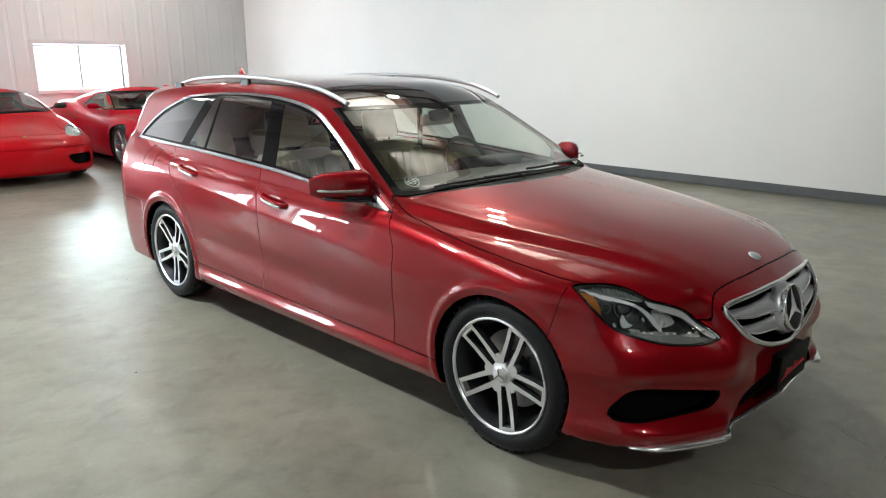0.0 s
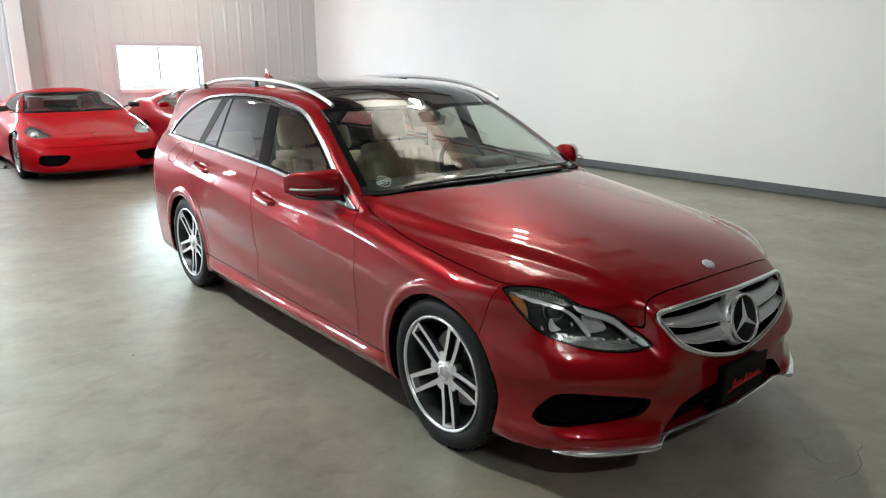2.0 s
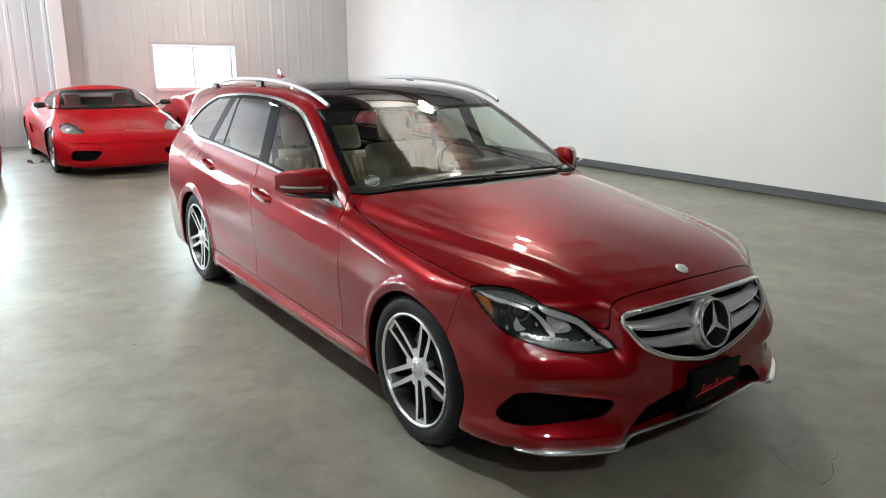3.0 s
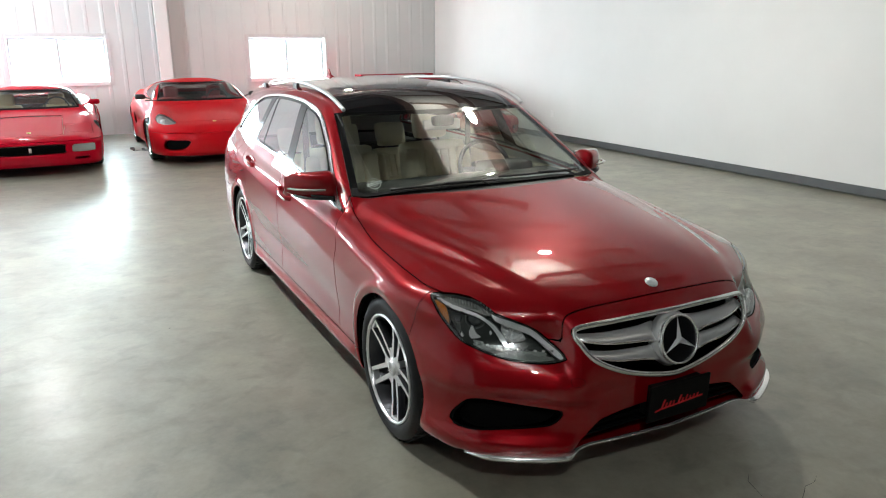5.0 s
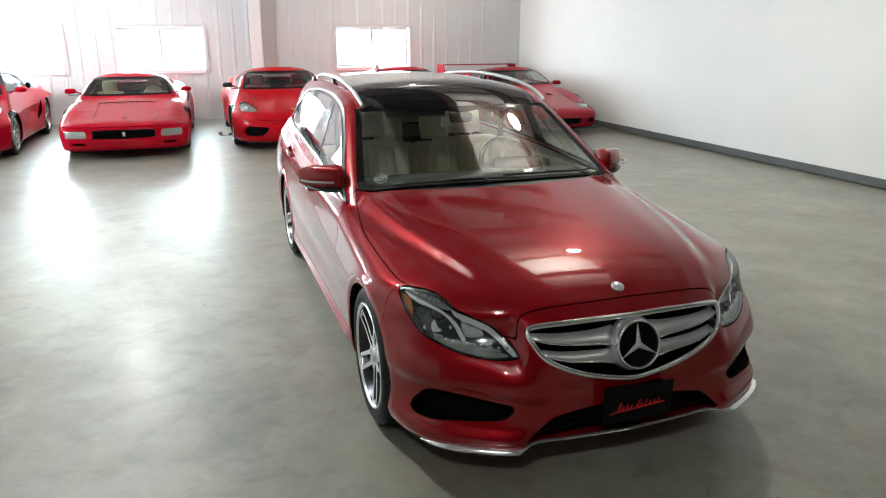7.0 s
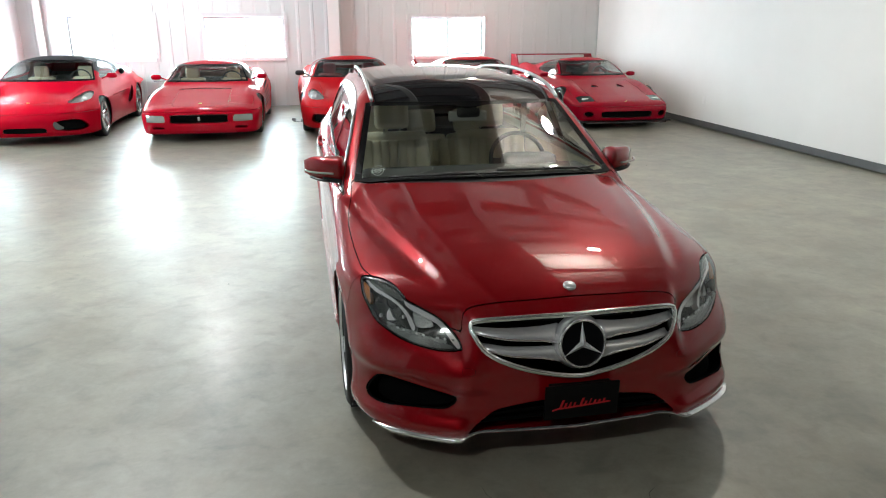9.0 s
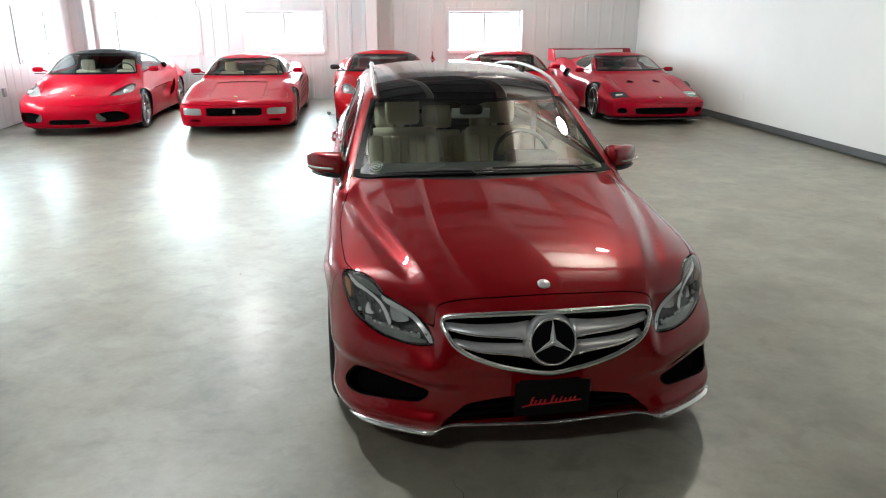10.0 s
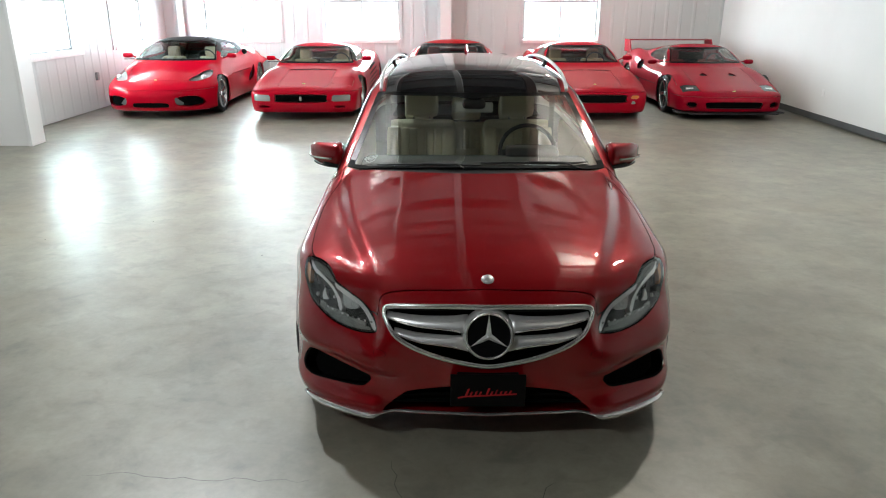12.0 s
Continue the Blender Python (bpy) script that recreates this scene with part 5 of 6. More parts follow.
def wheel_parts(parent, tyre_r=0.325, rim_r=0.243, width=0.235, style="double", face=MACHINED, pocket=DARKALLOY):
    """A wheel that faces -x about its hub, as a part of parent."""
    w = width / 2
    hub = part("wheel", lathe([(rim_r, -w + 0.012), (rim_r + 0.002, -w + 0.002), (rim_r - 0.004, -w - 0.001), (rim_r - 0.009, -w + 0.003), (rim_r - 0.011, -w + 0.010)], 64), face, parent, "machined alloy wheel rim", True)
    part("tyre", lathe([(rim_r - 0.012, -w + 0.022), (rim_r + 0.004, -w + 0.006), (rim_r + 0.03, -w - 0.004), (tyre_r - 0.03, -w), (tyre_r - 0.012, -w + 0.012), (tyre_r - 0.003, -w + 0.032), (tyre_r, -w + 0.06), (tyre_r, w - 0.06), (tyre_r - 0.012, w - 0.012), (tyre_r - 0.03, w), (rim_r, w - 0.02)], 72), RUBBER, hub, "", True)
    bm = bmesh.new()
    for k in range(48):
        t = 2 * math.pi * k / 48
        for x0, x1, tw in ((-w + 0.014, -w + 0.062, 0.35), (-0.045, 0.0, -0.3)):
            m = Matrix.Rotation(t, 4, "X") @ Matrix.Translation((0, 0, tyre_r - 0.0042)) @ Matrix.Rotation(tw, 4, "Z")
            box(bm, (x0, -0.0045, -0.004), (x1, 0.0045, 0.0045), 0, m)
    tagged(part("tread", bm, RUBBER, hub), kind="stuff")
    part("barrel", lathe([(rim_r - 0.010, -w + 0.009), (rim_r - 0.020, -w + 0.034), (rim_r - 0.037, -w + 0.09), (rim_r - 0.037, w - 0.03), (0.02, w - 0.04)], 48), pocket, hub, "", True)
    part("brake_disc", lathe([(0.165, 0.02), (0.165, 0.0), (0.08, 0.0), (0.07, -0.03), (0.02, -0.03)], 40), IRON, hub, "steel brake disc")
    bm = bmesh.new()
    box(bm, (-0.035, -0.19, -0.06), (0.04, -0.10, 0.07), 0.015)
    part("brake_caliper", bm, DARKALLOY, hub)
    fx = -w + 0.028
    n = 5
    for i in range(n):
        base = 2 * math.pi * i / n - math.pi / 2
        for sgn in ((-1, 1) if style != "single" else (0,)):
            bm = bmesh.new()
            stations = [(0.040, 0.0215, 0.0125, fx + 0.006), (0.072, 0.0250, 0.0105, fx + 0.002), (0.15, 0.0290, 0.0092, fx - 0.004), (rim_r - 0.010, 0.0330, 0.0088, fx - 0.016)]
            if style == "single":
                stations = [(0.04, 0, 0.03, fx + 0.006), (0.10, 0, 0.022, fx), (rim_r - 0.012, 0, 0.034, fx - 0.014)]
            rings = []
            for r, off, half, x in stations:
                c = sgn * off
                rings.append([bm.verts.new(p) for p in ((x, r, c - half), (x, r, c + half), (x + 0.012, r, c + half * 1.25), (x + 0.034, r, c + half * 0.9), (x + 0.034, r, c - half * 0.9), (x + 0.012, r, c - half * 1.25))])
            for a, b in zip(rings, rings[1:]):
                for j in range(6):
                    f = bm.faces.new((a[j], a[(j + 1) % 6], b[(j + 1) % 6], b[j]))
                    f.material_index = 0 if j == 0 else 1
            bmesh.ops.recalc_face_normals(bm, faces=bm.faces[:])
            bmesh.ops.rotate(bm, cent=(0, 0, 0), matrix=Matrix.Rotation(base, 3, "X"), verts=bm.verts)
            part("spoke", bm, [face, pocket], hub)
        if style != "single":
            # bridge across the outer end of the pair, and the web that ties it to the next pair near the hub
            bm = boxes(((fx - 0.0158, rim_r - 0.026, -0.0250), (fx + 0.014, rim_r - 0.011, 0.0250)), bevel=0.0015)
            bmesh.ops.rotate(bm, cent=(0, 0, 0), matrix=Matrix.Rotation(base, 3, "X"), verts=bm.verts)
            part("spoke_bridge", bm, face, hub)
            bm, turn = bmesh.new(), base + math.pi / n
            lo = [(0.030, -0.016), (0.030, 0.016), (0.066, 0.026), (0.084, 0.0155), (0.090, 0.0), (0.084, -0.0155), (0.066, -0.026)]
            top = [bm.verts.new((fx + 0.0035, r, c)) for r, c in lo]
            bot = [bm.verts.new((fx + 0.036, r * 0.98, c * 0.96)) for r, c in lo]
            bm.faces.new(top)
            for j in range(len(lo)):
                k = (j + 1) % len(lo)
                bm.faces.new((top[j], top[k], bot[k], bot[j]))
            bmesh.ops.recalc_face_normals(bm, faces=bm.faces[:])
            bmesh.ops.rotate(bm, cent=(0, 0, 0), matrix=Matrix.Rotation(turn, 3, "X"), verts=bm.verts)
            part("spoke_web", bm, face, hub)
    part("hub_face", lathe([(0.0005, fx + 0.0), (0.044, fx + 0.001), (0.054, fx + 0.008), (0.052, fx + 0.05)], 30), face, hub, "", True)
    part("hub_cap", lathe([(0.0005, fx - 0.010), (0.028, fx - 0.009), (0.036, fx - 0.003), (0.037, fx + 0.01)], 28), SATIN, hub, "satin hub cap", True)
    bm = bmesh.new()
    for k in range(3):
        m = Matrix.Rotation(math.pi / 2 + k * 2 * math.pi / 3, 4, "X")
        box(bm, (fx - 0.013, 0.0, -0.003), (fx - 0.008, 0.027, 0.003), 0, m)
    part("cap_emblem", bm, CHROME, hub)
    for i in range(n):
        t = 2 * math.pi * (i + 0.5) / n - math.pi / 2
        bm = lathe([(0.0005, fx + 0.004), (0.008, fx + 0.005), (0.0085, fx + 0.03)], 10)
        o = part("wheel_bolt", bm, pocket, hub)
        o.location = (0, 0.052 * math.cos(t), 0.052 * math.sin(t))
    return hub


W0 = wheel_parts(WAGON)
W0.matrix_local = pose(-0.787, 0, HUBZ, -13)
for s, y, a in ((-1, 2.874, -4), (1, 0, 0), (1, 2.874, 11)):
    copy_thing(W0, pose(s * 0.787, y, HUBZ, a, 0, 180 if s > 0 else 0))

# ---- the row of sports cars along the window wall ----
SEATRED = bumped(mat("red_leather", (0.28, 0.03, 0.03), 0.5), 200, 0.2)
SEATTAN = bumped(mottle(mat("tan_leather", rough=0.5), 10, (0.50, 0.36, 0.22), (0.58, 0.44, 0.28)), 200, 0.2)
SOFTTOP = bumped(mat("black_canvas", (0.012, 0.012, 0.013), 0.75), 300, 0.3)
WHEELSILVER = mat("silver_wheel_paint", (0.55, 0.55, 0.56), 0.25, 0.9)
LAMPWHITE = mat("white_lamp_lens", (0.27, 0.28, 0.26), 0.12, 0.2, 0.5, 1.0)
LAMPDARK = mat("smoked_lamp_lens", (0.035, 0.042, 0.040), 0.08, 0.2, 0.4, 0.4)
SPORTBOWL = mat("silver_lamp_bowl", (0.45, 0.44, 0.43), 0.3, 0.6)
VANEGREY = mat("grey_vane", (0.13, 0.125, 0.125), 0.4, 0.3)
SIDEAMBER = mat("amber_marker", (0.65, 0.16, 0.02), 0.2, 0, 0.5, 1.0)
SPORTGLASS = glass("tinted_car_glass", (0.85, 0.90, 0.88), 0.0, 0.95)


CABIN = mat("dark_cabin_lining", (0.09, 0.08, 0.07), 0.8)
TANCABIN = mat("tan_cabin_lining", (0.34, 0.26, 0.18), 0.8)


def sport_form(p):
    """The implicit shape of a mid-engined car; y runs back from the nose."""
    plan, tuck = curve(*p["plan"]), curve((0.05, 0.10), (0.16, 0.03), (0.35, 0.008), (0.52, 0.0), (0.66, 0.02), (0.80, 0.07), (0.95, 0.14))
    nose, bow = curve(*p["nose"]), curve(*p["bow"])
    deck, drop = curve(*p["deck"]), curve((0.0, 0.0), (0.4, 0.012), (0.65, 0.04), (0.85, 0.10), (1.0, 0.18))
    W, ax, wb = p["plan"][-2][1], p["axle"], p["base"]
    roof, belt = p["roof"], p["belt"]
    y0, y1, y2, y3 = p["cabin"]          # screen foot, screen top, roof end, rear foot

    def F(x, y, z):
        a = np.abs(x)
        side = a - (plan(y) - tuck(z))
        for yc in (ax, ax + wb):
            side = side - 0.015 * bell(np.hypot(y - yc, z - 0.31), 0.37, 0.04)
        side = side + p.get("scoop", 0.0) * bell(z, 0.50, 0.11) * bell(y, ax + wb * 0.62, 0.38)
        f = smax(side, nose(z) + bow(a) - y, 0.09)
        f = smax(f, y - (p["length"] - 0.5 * bow(a)), 0.15)
        top = z - (deck(y) - drop(a))
        top = top - p["fender"] * bell(a, 0.76 * W, 0.17) * bell(y, ax - 0.02, 0.50)
        top = top + p.get("valley", 0.0) * bell(a, 0.42, 0.16) * bell(y, ax, 0.6)
        top = top - p.get("haunch", 0.05) * bell(a, 0.80 * W, 0.18) * bell(y, ax + wb, 0.55)
        f = smax(f, top, p.get("edge", 0.06))
        f = smax(f, 0.13 - z, 0.03)
        sl = (y1 - y0) / (roof - 0.03 - belt)
        scr = (y0 + 0.30 * a * a + sl * (z - belt) - y) / math.hypot(1, sl)
        rl = (y3 - y2) / (roof - 0.02 - belt)
        back = (y - (y3 - rl * (z - belt))) / math.hypot(1, rl)
        cab = a - (p["glass"] - 0.48 * (z - belt))
        up = smax(smax(cab, z - (roof - 0.06 * (a / 0.5) ** 2.5), 0.10), scr, 0.06)
        up = np.maximum(smax(up, back, 0.10), belt - 0.25 - z)
        return smin(f, up, 0.03)
    return F


def sports_car(label, x, y, p):
    wide = lambda yc: float(curve(*p["plan"])(np.array(yc)))
    car = tagged(new("sports_car"), label, "sports car", "row of sports cars")
    F = sport_form(p)
    ax, wb, belt, roof = p["axle"], p["base"], p["belt"], p["roof"]
    y0, y1, y2, y3 = p["cabin"]
    full = S = shell(F, y0 + 0.15, p["length"] - 1.1, 0.52, nth=104, ny=84, nfront=60, nrear=24, reach=2.6)
    arch = lambda x, y, z: np.maximum(np.minimum(np.hypot(y - ax, z - 0.315), np.hypot(y - ax - wb, z - 0.32)) - 0.345, 0.45 + x)
    S = S.cut(arch)
    sl = (y1 - y0) / (roof - 0.03 - belt)

    def glassfront(x, y, z):
        a = np.abs(x)
        return np.minimum(np.minimum(p["glass"] - 0.055 - 0.50 * (z - belt) - a, z - belt - 0.012), np.minimum(roof - 0.062 - z, 0.07 + 0.05 - np.abs(y0 + 0.30 * a * a + sl * (z - belt) - y)))
    side = spline(p["window"], 3)
    glassside = lambda x, y, z: np.minimum(inside(side, y, z), -x - 0.25)
    ws, S = S.split(glassfront, 0.003)
    sg, S = S.split(glassside, 0.003)
    rl = (y3 - y2) / (roof - 0.02 - belt)
    glassback = lambda x, y, z: np.minimum(np.minimum(p["glass"] - 0.20 - 0.50 * (z - belt) - np.abs(x), z - belt - 0.10), np.minimum(roof - 0.085 - z, 0.16 - np.abs(y3 - rl * (z - belt) - y)))
    if not p.get("soft"):
        rg, S = S.split(glassback, 0.003)
        rg.object("rear_window", SPORTGLASS, car, both=True, deep=0)
    seal, ws = ws.split(lambda x, y, z: 0.022 - glassfront(x, y, z), 0.0)
    seal.object("windscreen_seal", GLOSSBLACK, car, "black windscreen edge", both=True, deep=0.004, off=0.002)
    ws.object("windscreen", SPORTGLASS, car, both=True, deep=0)
    for flip in (False, True):
        sg.object("side_window", SPORTGLASS, car, flip=flip, deep=0)
    holes = []
    cuts = p["cuts"] + ([("bumper", [(-1.1, 0.0), (1.1, 0.0), (1.1, p["seam"]), (-1.1, p["seam"])], "front")] if "seam" in p else [])
    for kind, poly, view in cuts:
        poly = spline(poly, 3) if kind not in ("pop", "dark", "bumper") and not (kind == "bonnet" and len(poly) == 4) else poly
        f = (lambda poly: (lambda x, y, z: np.minimum(inside(poly, x, z), 0.75 - y)))(poly) if view == "front" else (lambda poly: (lambda x, y, z: np.minimum(np.minimum(inside(poly, x, y), z - 0.35), belt + 0.1 - z)))(poly) if view == "top" else (lambda poly: (lambda x, y, z: np.minimum(inside(poly, y, z), -0.4 - x)))(poly)
        q, S = S.split(f, 0.005 if kind in ("pop", "bonnet", "door", "bumper") else 0.003)
        flips = (False, True) if max(c[0] for c in poly) < -0.01 or view == "side" else (None,)
        for flip in flips:
            kw = dict(both=True) if flip is None else dict(flip=flip)
            if kind in ("intake", "vent"):
                q.object("air_intake" if kind == "intake" else "bonnet_vent", VOID, car, "black air intake", off=-0.045 if kind == "intake" else -0.015, deep=0, **kw)
                q.cut((lambda f: lambda x, y, z: 0.008 - f(x, y, z))(f)).object("intake_edge", p["paint"], car, off=-0.001, deep=0.05, **kw)
            elif kind == "grille":
                g = q.object("front_grille", VOID, car, "black front grille", off=-0.03, deep=0, **kw)
            elif kind == "lamp":
                h = q.object("headlamp", LAMPGLASS, car, "clear headlamp", deep=0, **kw)
                q.object("lamp_bowl", SPORTBOWL, h, off=-0.035, deep=0, **kw)
                c = q.V.mean(0)
                for k, d in ((0, (-0.02, -0.06)), (1, (0.03, 0.06))):
                    bm = bmesh.new()
                    bmesh.ops.create_uvsphere(bm, u_segments=12, v_segments=8, radius=0.042 - 0.01 * k)
                    sx = -1 if flip else 1
                    bmesh.ops.translate(bm, vec=((c[0] + d[0]) * sx, c[1] + d[1], c[2] - 0.030), verts=bm.verts)
                    part("projector", bm, CHR2, h, "", True)
            elif kind == "vane":
                q.object("intake_vane", VANEGREY, car, "silver grey intake vane", off=-0.022, deep=0, **kw)
            elif kind == "white":
                q.object("front_light", LAMPWHITE, car, "white front light", off=-0.004, deep=0.02, **kw)
            elif kind == "dark":
                q.object("headlamp", LAMPDARK, car, "dark glass headlamp cover", off=-0.003, deep=0.02, **kw)
                c, sx = q.V.mean(0), (-1 if flip else 1)
                part("lamp_reflector", boxes(((c[0] * sx - 0.06, c[1] - 0.03, c[2] - 0.025), (c[0] * sx + 0.06, c[1] + 0.02, c[2] + 0.012)), bevel=0.01), CHR2, car)
            elif kind == "amber":
                q.object("side_marker", SIDEAMBER, car, "amber marker", off=-0.003, deep=0.01, **kw)
            elif kind == "black":
                q.object("black_trim", VOID, car, off=-0.004, deep=0.01, **kw)
            else:
                q.object({"pop": "lamp_cover", "bonnet": "bonnet", "door": "door", "bumper": "front_bumper"}[kind], p["paint"], car, **kw)
    if p.get("soft"):
        hood, S = S.split(lambda x, y, z: np.minimum(np.minimum(z - belt - 0.05 - 0.10 * np.maximum(y - y2, 0), y - y0 - 0.48), y2 + 0.42 - y), 0.003)
        hood.object("soft_top", SOFTTOP, car, "black canvas soft top", both=True)
        for sx in (-1, 1):
            bm = bmesh.new()
            bmesh.ops.create_uvsphere(bm, u_segments=16, v_segments=10, radius=1.0)
            bmesh.ops.scale(bm, vec=(0.045, 0.11, 0.055), verts=bm.verts)
            part("haunch_intake", bm, VOID, car, "black oval haunch intake", True).location = (sx * 0.80, y2 + 0.46, belt + 0.060)
    S.object("body", p["paint"], car, both=True)
    full.cut(arch).cut(lambda x, y, z: -0.004 - np.maximum(np.maximum(glassfront(x, y, z), glassside(x, y, z)), glassback(x, y, z))).object("inner_shell", p.get("lining", CABIN), car, both=True, off=-0.06, deep=0)
    for sx in (-1, 1):
        for yc in (ax, ax + wb):
            bm = lathe([(0.345, -0.06), (0.342, 0.14), (0.02, 0.15)], 20)
            bmesh.ops.delete(bm, geom=[f for f in bm.faces if f.calc_center_median().z < -0.10], context="FACES")
            w = part("wheel_housing", bm, VOID, car)
            w.location, w.scale = (sx * (wide(yc) - 0.20), yc, 0.315), (-sx, 1, 1)
        m = part("door_mirror", boxes(((-0.085, -0.05, -0.042), (0.085, 0.05, 0.042)), bevel=0.040), p.get("mirror", p["paint"]), car, "", True)
        out, rise = p.get("wing_mirror", (0.16, 0.075))
        m.location = (sx * (p["glass"] + out), y0 + 0.42, belt + rise)
        part("mirror_arm", tube([(sx * (p["glass"] - 0.02), y0 + 0.45, belt + 0.02), (sx * (p["glass"] + out - 0.04), y0 + 0.42, belt + rise + 0.005)], (0.03, 0.012), 8), p.get("mirror", p["paint"]), car)
        s = part("seat", boxes(((sx * 0.36 - 0.22, y1 + 0.28, 0.25), (sx * 0.36 + 0.22, y1 + 0.42, belt + 0.02)), ((sx * 0.36 - 0.12, y1 + 0.32, belt + 0.0), (sx * 0.36 + 0.12, y1 + 0.42, belt + 0.20)), bevel=0.05), p["seats"], car, "", True)
        part("wiper", tube([(sx * 0.5 + 0.05, y0 + 0.075 + 0.06, belt + 0.035), (sx * 0.5 - 0.38, y0 + 0.055 + 0.01, belt + 0.035)], 0.008, 5), BLACK, car)
    part("dashboard", boxes(((-0.60, y0 + 0.30, 0.55), (0.60, y1 - 0.05, belt + 0.0)), bevel=0.04), DARKTRIM, car, "", True)
    part("cabin_tub", boxes(((-0.62, y0 + 0.2, 0.18), (0.62, y3 - 0.4, 0.24)), ((-0.62, y2 + 0.02, 0.24), (0.62, y2 + 0.06, belt + 0.02))), DARKTRIM, car)
    st = part("steering_wheel", lathe([(0.17 + 0.013 * math.cos(t), 0.013 * math.sin(t)) for t in np.linspace(0, 2 * math.pi, 8)[:-1]], 24, "y", True), DARKTRIM, car, "", True)
    st.location, st.rotation_euler = (0.36, y1 + 0.02, belt - 0.01), (radians(-22), 0, 0)
    b = part("nose_badge", lathe([(0.0005, -0.004), (0.022, -0.003), (0.026, 0.004)], 16, "z"), mat("yellow_shield", (0.75, 0.62, 0.20), 0.3), car)
    yy = p.get("badge", 0.42)
    zz = np.linspace(0.3, 0.9, 900)
    v = F(np.zeros(900), np.full(900, yy), zz)
    b.location = (0, yy, float(zz[len(zz) - 1 - np.argmax(v[::-1] < 0)]) + 0.004)
    w0 = wheel_parts(car, 0.325, 0.245, 0.22, p.get("spokes", "single"), WHEELSILVER, p.get("pocket", WHEELSILVER))
    w0.matrix_local = pose(-(wide(ax) - 0.135), ax, 0.325, 12)
    for sx, yc, a in ((1, ax, 30), (-1, ax + wb, 5), (1, ax + wb, 44)):
        copy_thing(w0, pose(sx * (wide(yc) - 0.135), yc, 0.325, a, 0, 180 if sx > 0 else 0))
    car.matrix_world = pose(x, y, -0.02)
    return car


def slot(x0, x1, z0, z1, r=0.02):
    return [(x0 + r, z0), (x1 - r, z0), (x1, z0 + r), (x1, z1 - r), (x1 - r, z1), (x0 + r, z1), (x0, z1 - r), (x0, z0 + r)]


ROUND = dict(seam=0.475, length=4.49, axle=1.02, base=2.60, roof=1.205, belt=0.86, glass=0.76, cabin=(1.28, 2.02, 2.62, 4.0), fender=0.075, valley=0.02, haunch=0.09, scoop=0.05, edge=0.10,
             plan=[(0.0, 0.62), (0.25, 0.83), (0.6, 0.915), (1.0, 0.945), (2.2, 0.92), (3.6, 0.96), (4.5, 0.86)],
             nose=[(0.10, 0.10), (0.20, 0.02), (0.35, 0.0), (0.48, 0.03), (0.56, 0.12), (0.66, 0.35)],
             bow=[(0, 0), (0.3, 0.025), (0.55, 0.10), (0.75, 0.24), (0.88, 0.45), (1.0, 0.8)],
             deck=[(0.0, 0.46), (0.15, 0.555), (0.45, 0.635), (0.9, 0.725), (1.35, 0.82), (1.9, 0.86), (2.8, 0.90), (3.6, 0.94), (4.3, 0.90), (4.5, 0.86)],
             window=[(1.62, 0.90), (2.75, 0.93), (2.62, 1.06), (2.35, 1.13), (2.10, 1.125), (1.85, 1.02)])
SOFT_CAR = dict(ROUND, paint=RED_A, seats=mat("cream_leather", (0.62, 0.53, 0.38), 0.5), soft=True, roof=1.245, glass=0.80, cabin=(1.22, 1.98, 2.62, 4.0), badge=0.36, cuts=[
    ("vane", [(-0.50, 0.232), (-0.545, 0.25), (-0.49, 0.30), (-0.43, 0.365), (-0.40, 0.35), (-0.42, 0.25)], "front"),
    ("intake", [(-0.82, 0.24), (-0.76, 0.37), (-0.56, 0.39), (-0.42, 0.35), (-0.46, 0.24), (-0.62, 0.205)], "front"),
    ("black", [(-0.27, 0.20), (0.27, 0.20), (0.30, 0.235), (0.24, 0.275), (-0.24, 0.275), (-0.30, 0.235)], "front"),
    ("lamp", [(-0.53, 0.42), (-0.69, 0.45), (-0.81, 0.70), (-0.80, 0.98), (-0.69, 0.84), (-0.58, 0.62)], "top"),
    ("bonnet", [(-0.50, 0.40), (0.50, 0.40), (0.58, 0.75), (0.62, 1.20), (0.45, 1.24), (-0.45, 1.24), (-0.62, 1.20), (-0.58, 0.75)], "top"),
    ("intake", [(2.80, 0.36), (3.14, 0.44), (3.20, 0.66), (3.02, 0.56)], "side")])
ROUND_CAR = dict(ROUND, paint=lacquered(mat("scarlet_paint", (0.44, 0.005, 0.010), 0.55, 0.0, 0.02, 0.45), 1.40), seats=SEATRED, mirror=BLACK, badge=0.36, cuts=[
    ("intake", [(-0.78, 0.27), (-0.75, 0.375), (-0.60, 0.385), (-0.42, 0.375), (-0.44, 0.30), (-0.52, 0.235), (-0.70, 0.225)], "front"),
    ("lamp", [(-0.55, 0.42), (-0.68, 0.40), (-0.79, 0.55), (-0.81, 0.78), (-0.74, 0.84), (-0.62, 0.70)], "top"),
    ("bonnet", [(-0.50, 0.46), (0.50, 0.46), (0.56, 0.80), (0.60, 1.20), (0.45, 1.24), (-0.45, 1.24), (-0.60, 1.20), (-0.56, 0.80)], "top"),
    ("intake", [(2.95, 0.40), (3.10, 0.46), (3.14, 0.60), (3.02, 0.56)], "side")])
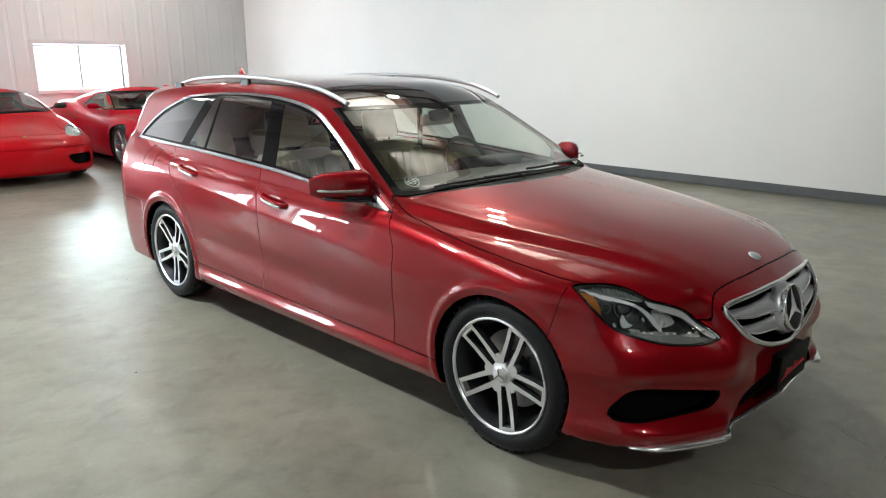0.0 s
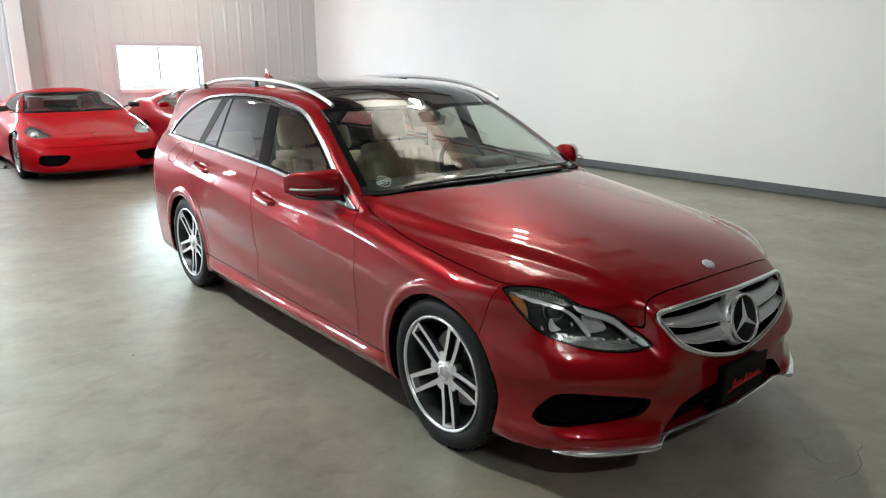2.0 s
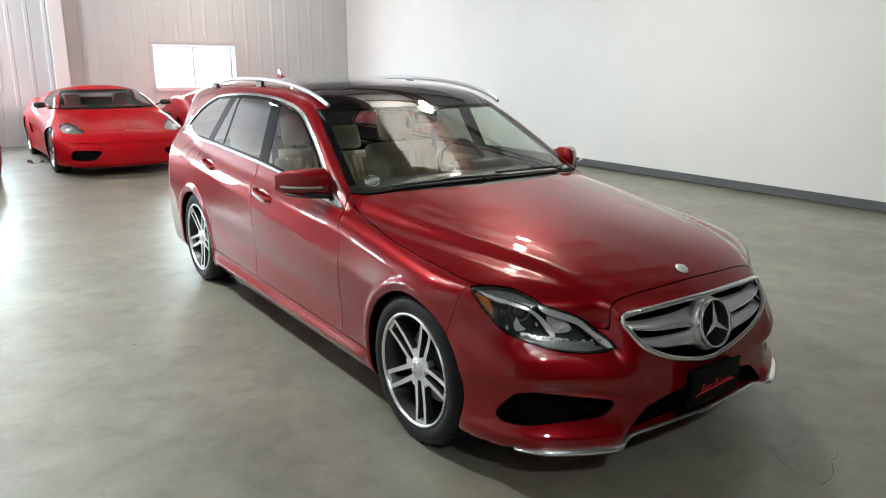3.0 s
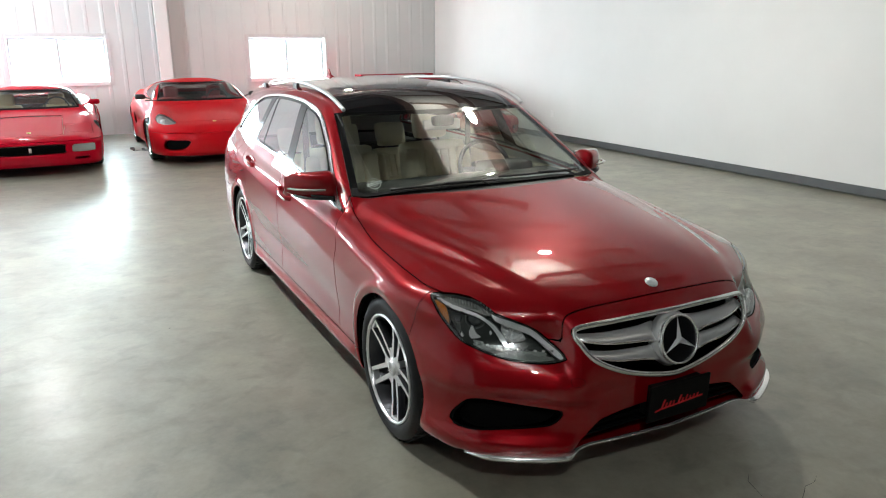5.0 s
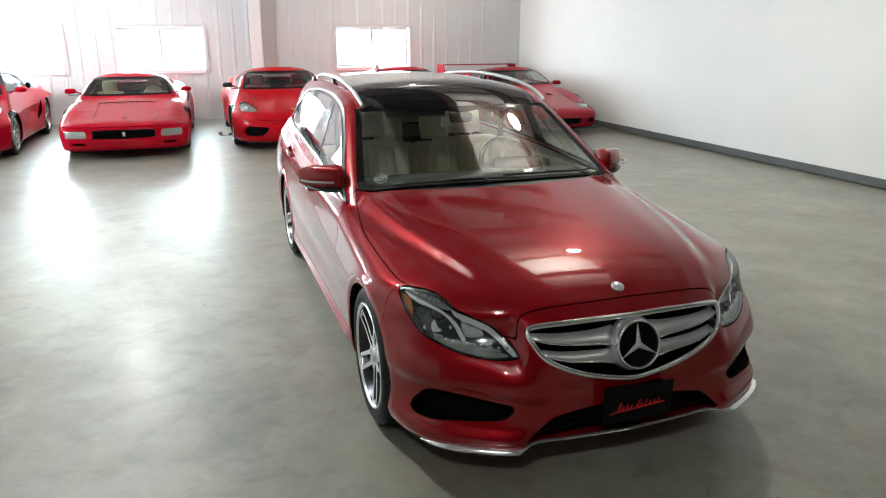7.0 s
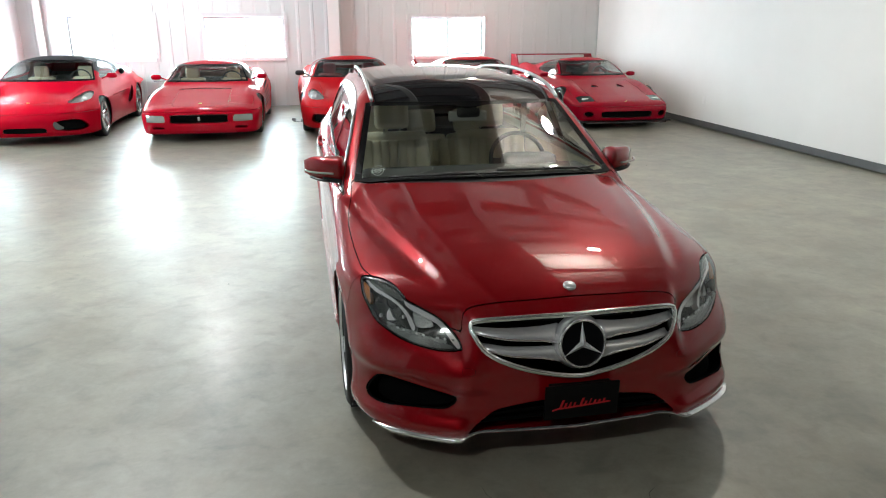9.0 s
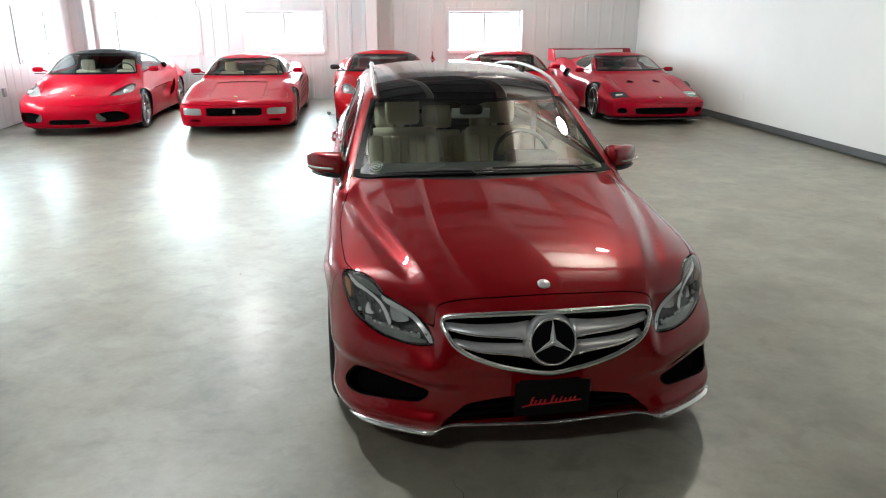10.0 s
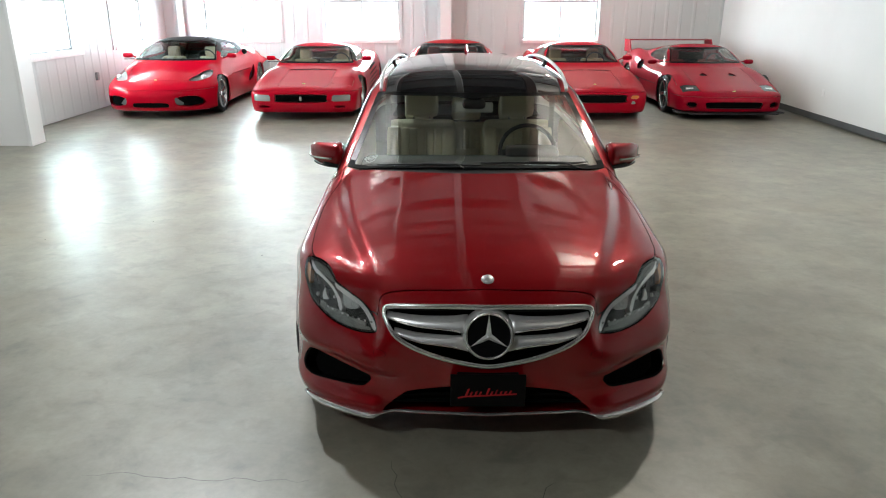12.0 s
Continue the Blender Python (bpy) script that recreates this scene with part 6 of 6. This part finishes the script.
WEDGE = dict(seam=0.475, length=4.45, axle=1.06, base=2.55, roof=1.14, belt=0.80, glass=0.74, cabin=(1.55, 2.22, 2.75, 4.1), fender=0.085, haunch=0.07, edge=0.05, badge=0.34,
             plan=[(0.0, 0.80), (0.2, 0.88), (0.6, 0.915), (1.1, 0.925), (2.2, 0.94), (3.5, 0.985), (4.45, 0.95)],
             nose=[(0.10, 0.10), (0.20, 0.03), (0.34, 0.0), (0.46, 0.03), (0.54, 0.12), (0.64, 0.40)],
             bow=[(0, 0), (0.4, 0.02), (0.65, 0.07), (0.8, 0.15), (0.9, 0.28), (1.0, 0.6)],
             deck=[(0.0, 0.46), (0.14, 0.535), (0.5, 0.60), (1.0, 0.685), (1.55, 0.775), (2.2, 0.81), (3.2, 0.88), (4.1, 0.92), (4.45, 0.90)],
             window=[(1.82, 0.84), (2.85, 0.86), (2.70, 1.00), (2.45, 1.08), (2.25, 1.075), (2.02, 0.97)])
STRAKE_CAR = dict(WEDGE, paint=RED_A, seats=SEATTAN, lining=TANCABIN, cuts=[
    ("grille", slot(-0.42, 0.42, 0.315, 0.435, 0.03), "front"),
    ("white", slot(-0.80, -0.51, 0.325, 0.425, 0.015), "front"),
    ("intake", slot(-0.72, -0.52, 0.215, 0.265, 0.02), "front"),
    ("pop", [(-0.80, 0.42), (-0.44, 0.40), (-0.44, 0.80), (-0.80, 0.80)], "top"),
    ("black", slot(-0.42, 0.42, 1.24, 1.29, 0.01), "top"),
    ("bonnet", [(-0.42, 0.22), (0.42, 0.22), (0.42, 1.20), (-0.42, 1.20)], "top"),
    *[("black", [(2.02 + 0.05 * k, 0.30 + 0.085 * k), (3.06, 0.37 + 0.085 * k), (3.06, 0.395 + 0.085 * k), (2.02 + 0.05 * k, 0.325 + 0.085 * k)], "side") for k in range(5)]])
AMBER_CAR = dict(WEDGE, length=4.25, base=2.45, roof=1.17, belt=0.82, paint=RED_A, seats=SEATTAN, lining=TANCABIN, haunch=0.10, plan=[(0.0, 0.76), (0.2, 0.86), (0.6, 0.90), (1.1, 0.92), (2.2, 0.91), (3.4, 0.95), (4.25, 0.90)], cuts=[
    ("grille", slot(-0.47, 0.47, 0.315, 0.440, 0.05), "front"),
    ("amber", slot(-0.70, -0.55, 0.375, 0.425, 0.015), "front"),
    ("white", spline([(-0.60, 0.28), (-0.555, 0.30), (-0.60, 0.345), (-0.645, 0.30)], 3), "front"),
    ("pop", [(-0.78, 0.42), (-0.46, 0.40), (-0.46, 0.80), (-0.78, 0.80)], "top"),
    ("black", slot(-0.45, -0.04, 1.24, 1.28, 0.01), "top"),
    ("bonnet", [(-0.44, 0.22), (0.44, 0.22), (0.44, 1.20), (-0.44, 1.20)], "top"),
    ("intake", [(2.75, 0.40), (3.00, 0.46), (3.02, 0.60), (2.78, 0.55)], "side")])
WING_CAR = dict(WEDGE, seam=0.385, length=4.36, base=2.45, roof=1.13, belt=0.80, glass=0.72, paint=lacquered(mat("crimson_paint", (0.31, 0.001, 0.014), 0.5, 0.0, 0.02, 0.6), 1.45), wing_mirror=(0.19, 0.015), seats=SEATRED, haunch=0.12, fender=0.075, badge=0.12, pocket=BLACK, cabin=(1.50, 2.12, 2.62, 4.0),
           deck=[(0.0, 0.40), (0.14, 0.475), (0.5, 0.565), (1.0, 0.675), (1.5, 0.775), (2.2, 0.81), (3.2, 0.90), (4.1, 0.93), (4.36, 0.90)],
           nose=[(0.10, 0.06), (0.18, 0.02), (0.30, 0.0), (0.40, 0.02), (0.50, 0.12), (0.62, 0.40)], cuts=[
    ("grille", slot(-0.46, 0.46, 0.195, 0.30, 0.045), "front"),
    ("intake", slot(-0.77, -0.60, 0.205, 0.30, 0.035), "front"),
    ("dark", [(-0.80, 0.27), (-0.54, 0.19), (-0.54, 0.45), (-0.79, 0.52)], "top"),
    ("pop", [(-0.82, 0.57), (-0.56, 0.50), (-0.56, 0.92), (-0.81, 0.95)], "top"),
    ("vent", [(-0.33, 0.92), (-0.18, 0.92), (-0.245, 1.06)], "top"),
    ("bonnet", [(-0.54, 0.14), (0.54, 0.14), (0.54, 1.36), (-0.54, 1.36)], "top"),
    ("intake", [(2.52, 0.70), (2.84, 0.80), (2.84, 0.64), (2.60, 0.62)], "side"),
    ("black", [(1.60, 0.445), (3.0, 0.445), (3.0, 0.458), (1.60, 0.458)], "side")])

sports_car("bright red sports car with a closed black canvas soft top", -5.10, 8.50, SOFT_CAR)
STRAKED = sports_car("bright red flat wedge sports car with side strakes and tan seats", -2.57, 8.38, STRAKE_CAR)
sports_car("scarlet red rounded sports coupe with black door mirrors", -0.07, 8.45, ROUND_CAR)
sports_car("bright red low sports car with an amber marker and black grille", 2.30, 8.40, AMBER_CAR)
RACER = sports_car("bright red racing sports car with a tall rear wing", 4.62, 8.58, WING_CAR)
part("grille_emblem", boxes(((-0.02, 0.0, 0.340), (0.02, 0.012, 0.410)), bevel=0.008), CHROME, STRAKED, "small silver emblem")
for k in range(6):
    part("grille_bar", boxes(((-0.40, 0.022, 0.322 + 0.02 * k), (0.40, 0.03, 0.328 + 0.02 * k))), VOID, STRAKED)
# rear wing and front splitter of the racing car
WING = part("rear_wing", boxes(((-0.86, 3.95, 1.100), (0.86, 4.28, 1.120)), bevel=0.009), WING_CAR["paint"], RACER, "tall red rear wing")
for s in (-1, 1):
    bm = boxes(((s * 0.87 - 0.016, 3.72, 0.86), (s * 0.87 + 0.016, 4.30, 1.122)), bevel=0.010)
    for v in bm.verts:
        if v.co.z > 1.0 and v.co.y < 3.8:
            v.co.y += 0.20
    part("wing_end", bm, WING_CAR["paint"], WING)
part("front_splitter", boxes(((-0.74, -0.02, 0.105), (0.74, 0.12, 0.125)), ((-0.90, 0.12, 0.105), (0.90, 0.45, 0.125)), bevel=0.006), BLACK, RACER, "black front splitter")

# ---- small things lying on the slab ----
DULLMETAL = mottle(mat("dull_metal", rough=0.45, metal=0.5), 30, (0.10, 0.10, 0.10), (0.24, 0.24, 0.24))
for x, y, turn, length in ((-1.06, 10.72, 20, 0.20), (-0.93, 10.64, -35, 0.16), (-1.14, 10.90, 75, 0.13)):
    bm = bmesh.new()
    box(bm, (-length / 2, -0.035, 0.0), (length / 2, 0.035, 0.008), 0.002)
    box(bm, (-length / 2, -0.035, 0.006), (-length / 2 + 0.012, 0.035, 0.045), 0.002)
    box(bm, (length / 4, -0.012, 0.006), (length / 2 - 0.01, 0.012, 0.028), 0.002)
    scrap = part("bracket", bm, DULLMETAL)
    scrap.matrix_world = pose(x, y, -0.02, 0, 0, turn)
    tagged(scrap, "small dull grey metal bracket lying on the floor", "bracket", "brackets by the wheel")
